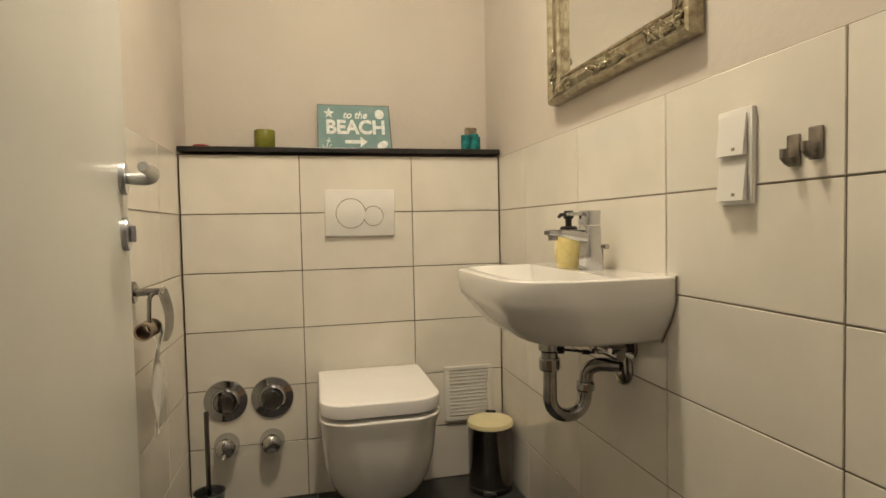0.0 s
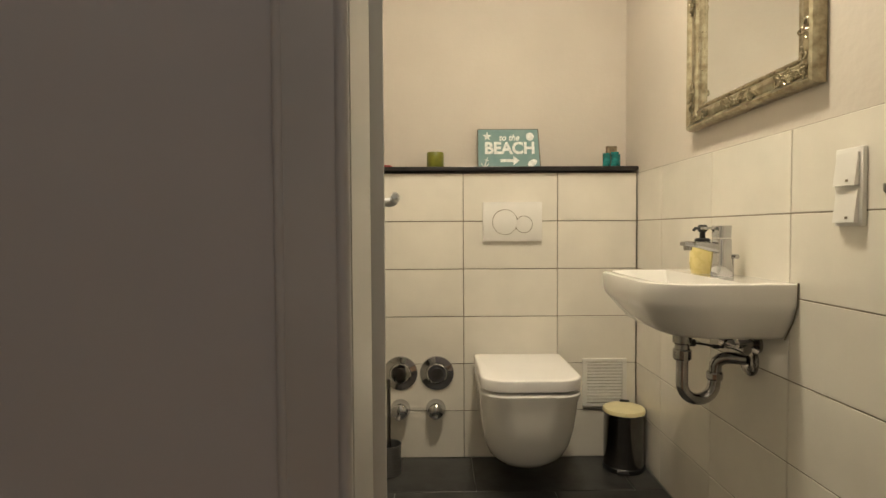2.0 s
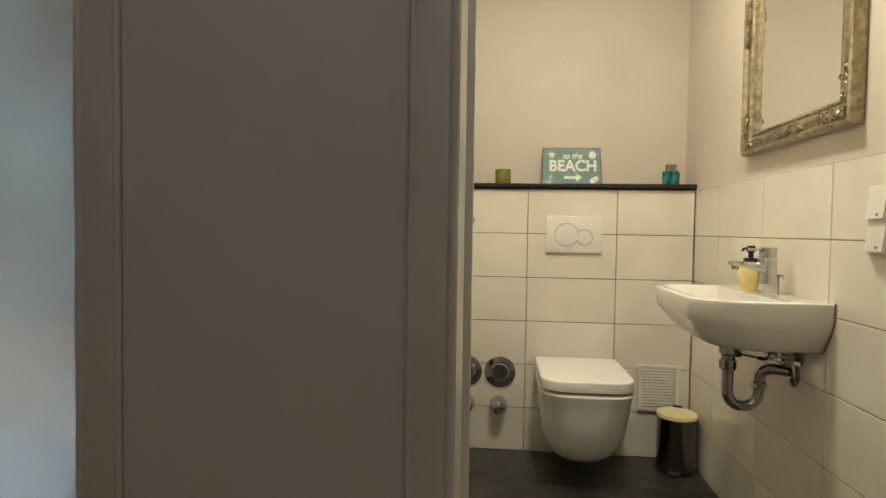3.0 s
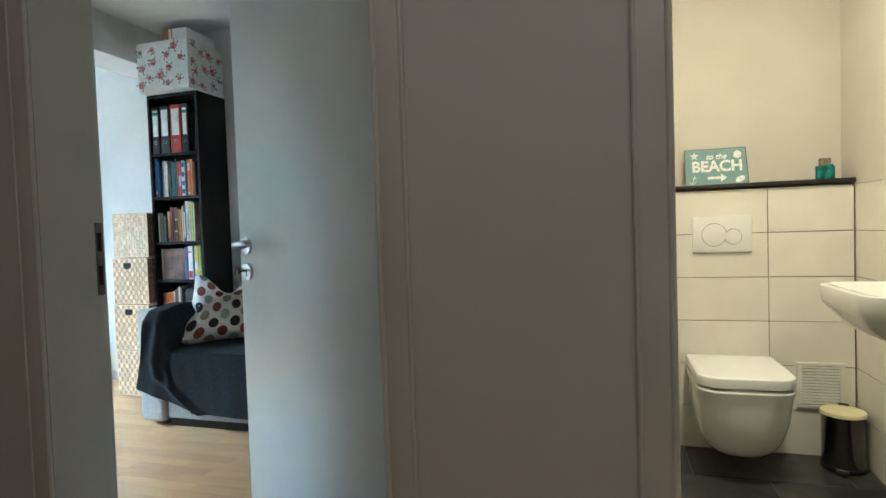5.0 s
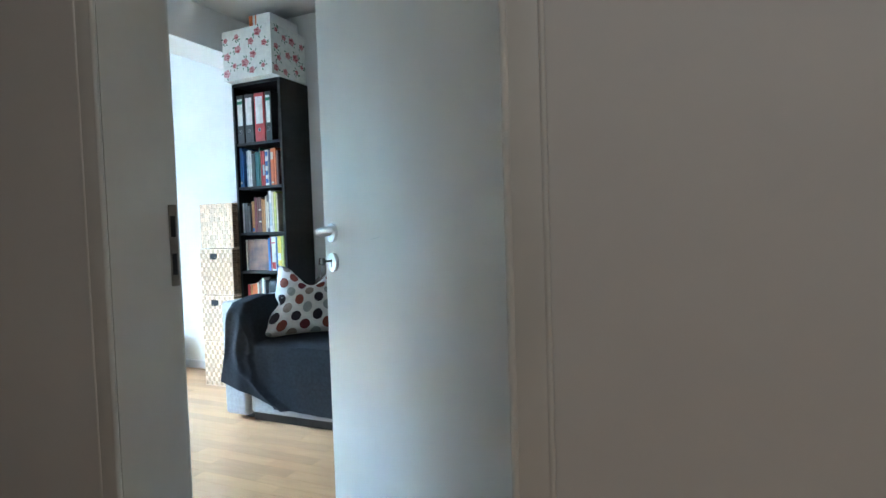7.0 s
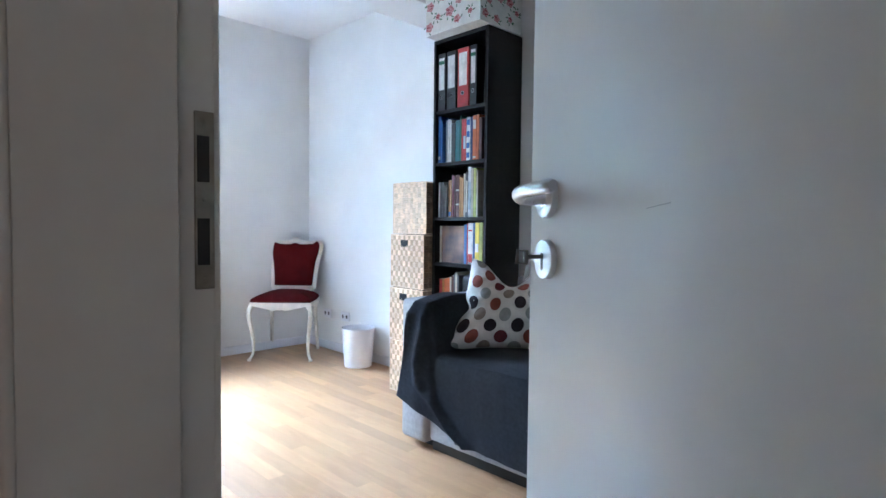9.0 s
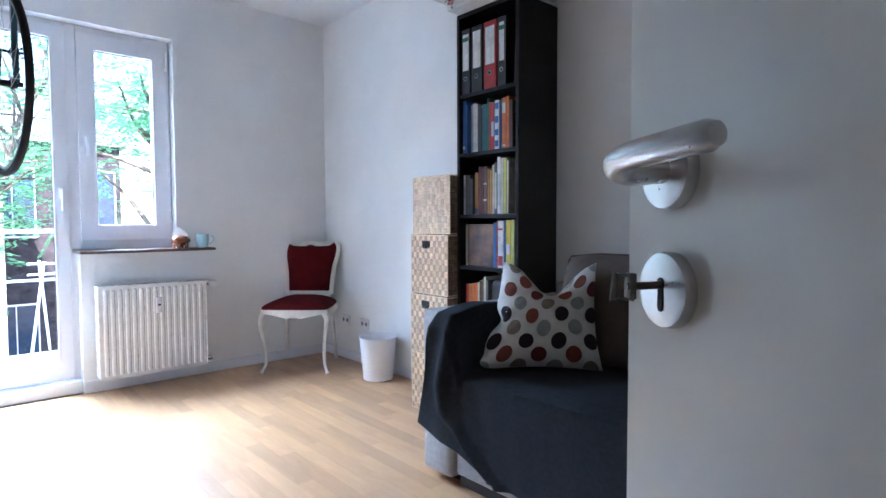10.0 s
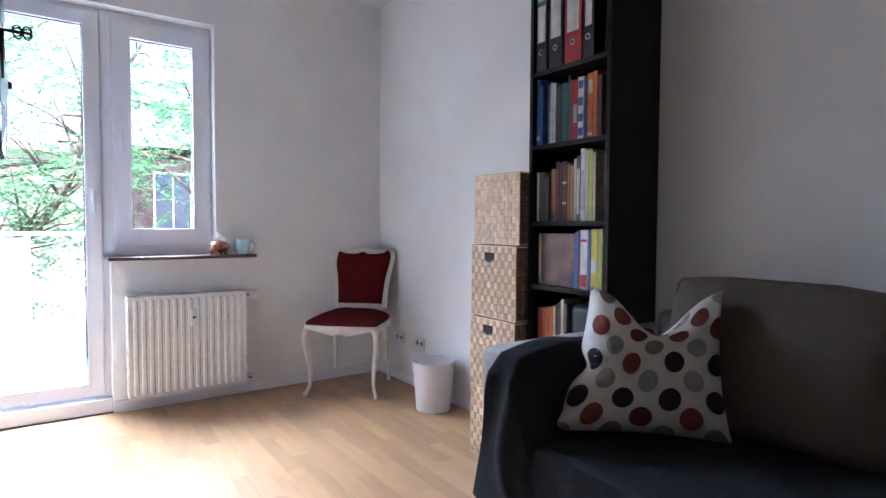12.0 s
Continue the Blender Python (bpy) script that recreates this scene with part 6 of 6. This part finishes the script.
for y, z in ((-0.9, 0.8), (-0.9, 3.9), (0.72, 0.8), (0.72, 3.9)):
    w = part("window", B(0.0, 0.05, y, y + 0.86, z, z + 1.6), WINW, hs_)
    part("pane", B(0.05, 0.06, y + 0.03, y + 0.42, z + 0.04, z + 1.56), WINDARK, w)
    part("pane", B(0.05, 0.06, y + 0.445, y + 0.83, z + 0.04, z + 1.56), WINDARK, w)
wh = thing("white_house", (-13.0, -7.0, -3.2), 0, "pale rendered house beside the yard", "house")
part("wall", B(-6, 0, -6.0, 8.1, 0, 5.4), RENDERW, wh)
bm = prism(bmesh.new(), [(-6.2, 5.4), (0.2, 5.4), (0.2, 5.55), (-6.2, 5.55)], -6.2, 8.3, axis="y")
part("roof", bm, RENDERW, wh)
for i in range(4):
    y = -5 + i * 3.2
    w = part("window", B(0.0, 0.05, y, y + 1.1, 1.4, 2.7), WINW, wh)
    part("pane", B(0.05, 0.06, y + 0.1, y + 1.0, 1.5, 2.6), WINDARK, w)


def tree(loc, h, seed, crown_r, nleaf, limb=()):
    rr = random.Random(seed)
    t = thing("tree", loc, 0, "leafy deciduous tree with forked dark limbs outside the window", "tree")
    bm = bmesh.new()
    trunk = spline([(0, 0, 0), (0.1, 0.05, h * 0.25), (-0.05, 0.2, h * 0.45), (0.1, 0.3, h * 0.62)], 5)
    tube(bm, trunk, [0.16 - 0.08 * i / (len(trunk) - 1) for i in range(len(trunk))], 10)
    tips = []
    if limb:
        p = spline([Vector(q) - Vector(loc) for q in limb], 6)
        tube(bm, p, [0.075 - 0.055 * i / (len(p) - 1) for i in range(len(p))], 8)
        for q in p[10::2]:
            for k in range(3):
                e2 = q + Vector((rr.uniform(-0.5, 0.5), rr.uniform(-0.7, 0.7), rr.uniform(-0.2, 0.8)))
                tube(bm, [q, (q + e2) / 2 + Vector((0, 0, 0.06)), e2], [0.018, 0.012, 0.005], 5)
                tips += [e2, (q + e2) / 2]
    for i in range(15):
        s = trunk[-1 - rr.randint(0, 7)]
        a, el = rr.uniform(0, 6.28), rr.uniform(0.05, 1.1)
        L = crown_r * rr.uniform(0.7, 1.1)
        e = s + Vector((math.cos(a) * math.cos(el), math.sin(a) * math.cos(el), math.sin(el))) * L
        mid = (s + e) / 2 + Vector((rr.uniform(-0.2, 0.2), rr.uniform(-0.2, 0.2), rr.uniform(-0.1, 0.25)))
        p = spline([s, mid, e], 5)
        tube(bm, p, [0.05 * (1 - 0.8 * k / (len(p) - 1)) for k in range(len(p))], 6)
        tips += [p[len(p) // 2], p[-3], e]
        for q in range(4):
            b0 = p[rr.randint(3, len(p) - 2)]
            e2 = b0 + Vector((rr.uniform(-1, 1), rr.uniform(-1, 1), rr.uniform(-0.5, 0.7))) * crown_r * 0.38
            tube(bm, [b0, (b0 + e2) / 2 + Vector((0, 0, 0.06)), e2], [0.010, 0.007, 0.003], 5)
            tips += [e2, (b0 + e2) / 2]
    part("trunk", bm, BARK, t, smooth=True)
    tips = rr.sample(tips, int(0.60 * len(tips)))
    vs, fs = [], []
    twigs = []
    for c in tips:
        for k in range(9):
            c0 = c + Vector((rr.gauss(0, 1), rr.gauss(0, 1), rr.gauss(0, 0.8))) * crown_r * 0.09
            twigs.append((c0, Vector((rr.gauss(0, 1), rr.gauss(0, 1), rr.gauss(-0.4, 0.4))).normalized()))
    each = nleaf // len(twigs)
    for c0, way in twigs:
        side = way.cross(Vector((0, 0, 1))).normalized()
        for k in range(each):
            u = (side * (1 if k % 2 else -1) + way * 0.5 + Vector((0, 0, rr.uniform(-0.3, 0.2)))).normalized()
            c = c0 + way * 0.45 * k / each + u * 0.045
            v = u.cross(Vector((rr.gauss(0, 0.4), rr.gauss(0, 0.4), 1))).normalized()
            sz = rr.uniform(0.028, 0.052)
            n = len(vs)
            vs += [tuple(c + u * sz * a + v * sz * b) for a, b in ((-1, 0), (0, 0.42), (1, 0), (0, -0.42))]
            fs.append((n, n + 1, n + 2, n + 3))
    me = bpy.data.meshes.new("crown")
    me.from_pydata(vs, [], fs)
    me.materials.append(LEAF)
    ob = new("crown", me)
    ob.parent = t
    tagged(ob, kind="stuff")


tree((-10.2, -1.1, -3.2), 9.2, 3, 2.7, 20000, ((-9.9, -1.0, -1.4), (-9.3, -0.6, -0.4), (-9.0, 0.10, 0.55), (-8.9, 0.52, 0.98), (-8.9, 0.82, 1.5), (-8.9, 1.02, 2.2), (-9.0, 1.5, 3.0)))
tree((-11.0, 2.9, -3.2), 10.2, 8, 2.7, 24000)


# ---- tiles and floor strips, piece by piece ----
MESHES = {}


def piece(name, key, make, material, parent, loc):
    if key not in MESHES:
        ob = part(name, make(), material, parent)
        MESHES[key] = ob.data
    else:
        ob = new(name, MESHES[key])
        ob.parent = parent
    ob.matrix_basis = Matrix.Translation(loc)
    return ob


J = 0.0015


def wall_tiles(host, spans, zs_, place, face):
    """spans: start and end along the wall; place(u, z) gives the corner; face: which way the tile lies."""
    for u0, u1 in spans:
        for z0, z1 in zs_:
            w, h = round(u1 - u0 - 2 * J, 4), round(z1 - z0 - 2 * J, 4)
            def make(w=w, h=h):
                if face == "y":
                    return B(0, w, 0, 0.007, 0, h, bevel=0.0012, seg=1)
                if face == "+x":
                    return B(0, 0.0055, 0, w, 0, h, bevel=0.0012, seg=1)
                return B(-0.0055, 0, 0, w, 0, h, bevel=0.0012, seg=1)
            piece("wall_tile", (face, w, h), make, TILE, host, place(u0 + J, z0 + J))


rowz = [(0.0 if k == 0 else 0.2 * k, 0.2 * (k + 1)) for k in range(6)]
by = {o.name: o for o in scene.objects}
wall_tiles(by["wall_toilet_casing"], [(XL + 0.002, 0.0), (0.0, 0.395), (0.395, XR - 0.002)], rowz, lambda u, z: (u, YB, z), "y")
right = [(0.272, 0.588), (0.588, 0.978), (0.978, 1.362), (1.362, 1.742), (1.742, YB - 0.001)]
wall_tiles(by["wall_toilet_basin"], right, rowz, lambda u, z: (XR, u, z), "+x")
left_ = [(0.42, 0.57), (0.57, 0.965), (0.965, 1.355), (1.355, 1.745), (1.745, YB - 0.001)]
wall_tiles(by["wall_toilet_side"], left_, rowz, lambda u, z: (XL, u, z), "-x")
structure("grout_basin_wall", B(XR + 0.0028, XR + 0.006, 0.272, YB + 0.006, 0, 1.2), GROUT)
structure("grout_side_wall", B(XL - 0.006, XL - 0.0028, 0.42, YB + 0.006, 0, 1.2), GROUT)

ft = by["floor_toilet"]
for r_ in range(7):
    y1 = 2.0 - 0.312 * r_
    y0 = y1 - 0.312
    if y1 <= 0.13:
        break
    off = 0.03 if r_ % 2 == 0 else -0.27
    cells = [off - 0.59, off, off + 0.59, off + 1.18]
    for a, b in zip(cells, cells[1:]):
        a, b = max(a, XL + 0.001), min(b, XR - 0.001)
        if b - a < 0.03:
            continue
        y0c = max(y0, 0.125)
        w, h = round(b - a - 0.004, 4), round(y1 - y0c - 0.004, 4)
        piece("floor_tile", ("f", w, h), lambda w=w, h=h: B(0, w, 0, h, -0.006, 0, bevel=0.001, seg=1), FTILE, ft, (a + 0.002, y0c + 0.002, 0))

fbd = by["floor_bedroom"]
rnd = random.Random(21)
lens_ = [0.42, 0.49]
y = 0.29
row = 0
joined = bmesh.new()
while y < RY1 - 0.01:
    x = RX - rnd.choice(lens_) * rnd.random()
    w = min(0.071, RY1 - y)
    while x < -0.62:
        L = rnd.choice(lens_)
        a, b = max(x, RX + 0.001), min(x + L, -0.61)
        near = -4.95 < (a + b) / 2 < -2.2
        if b - a > 0.02:
            if near:
                k = round(b - a, 3)
                piece("parquet_strip", ("p", k, round(w, 3)), lambda k=k, w=w: B(0.0002, k - 0.0002, 0.0002, w - 0.0002, -0.007, 0), OAK, fbd, (a, y, 0))
            else:
                box(joined, a + 0.0004, b - 0.0004, y + 0.0004, y + w - 0.0004, -0.007, 0)
        x += L
    y += w
    row += 1
part("parquet_field", joined, OAK, fbd, kind="stuff")
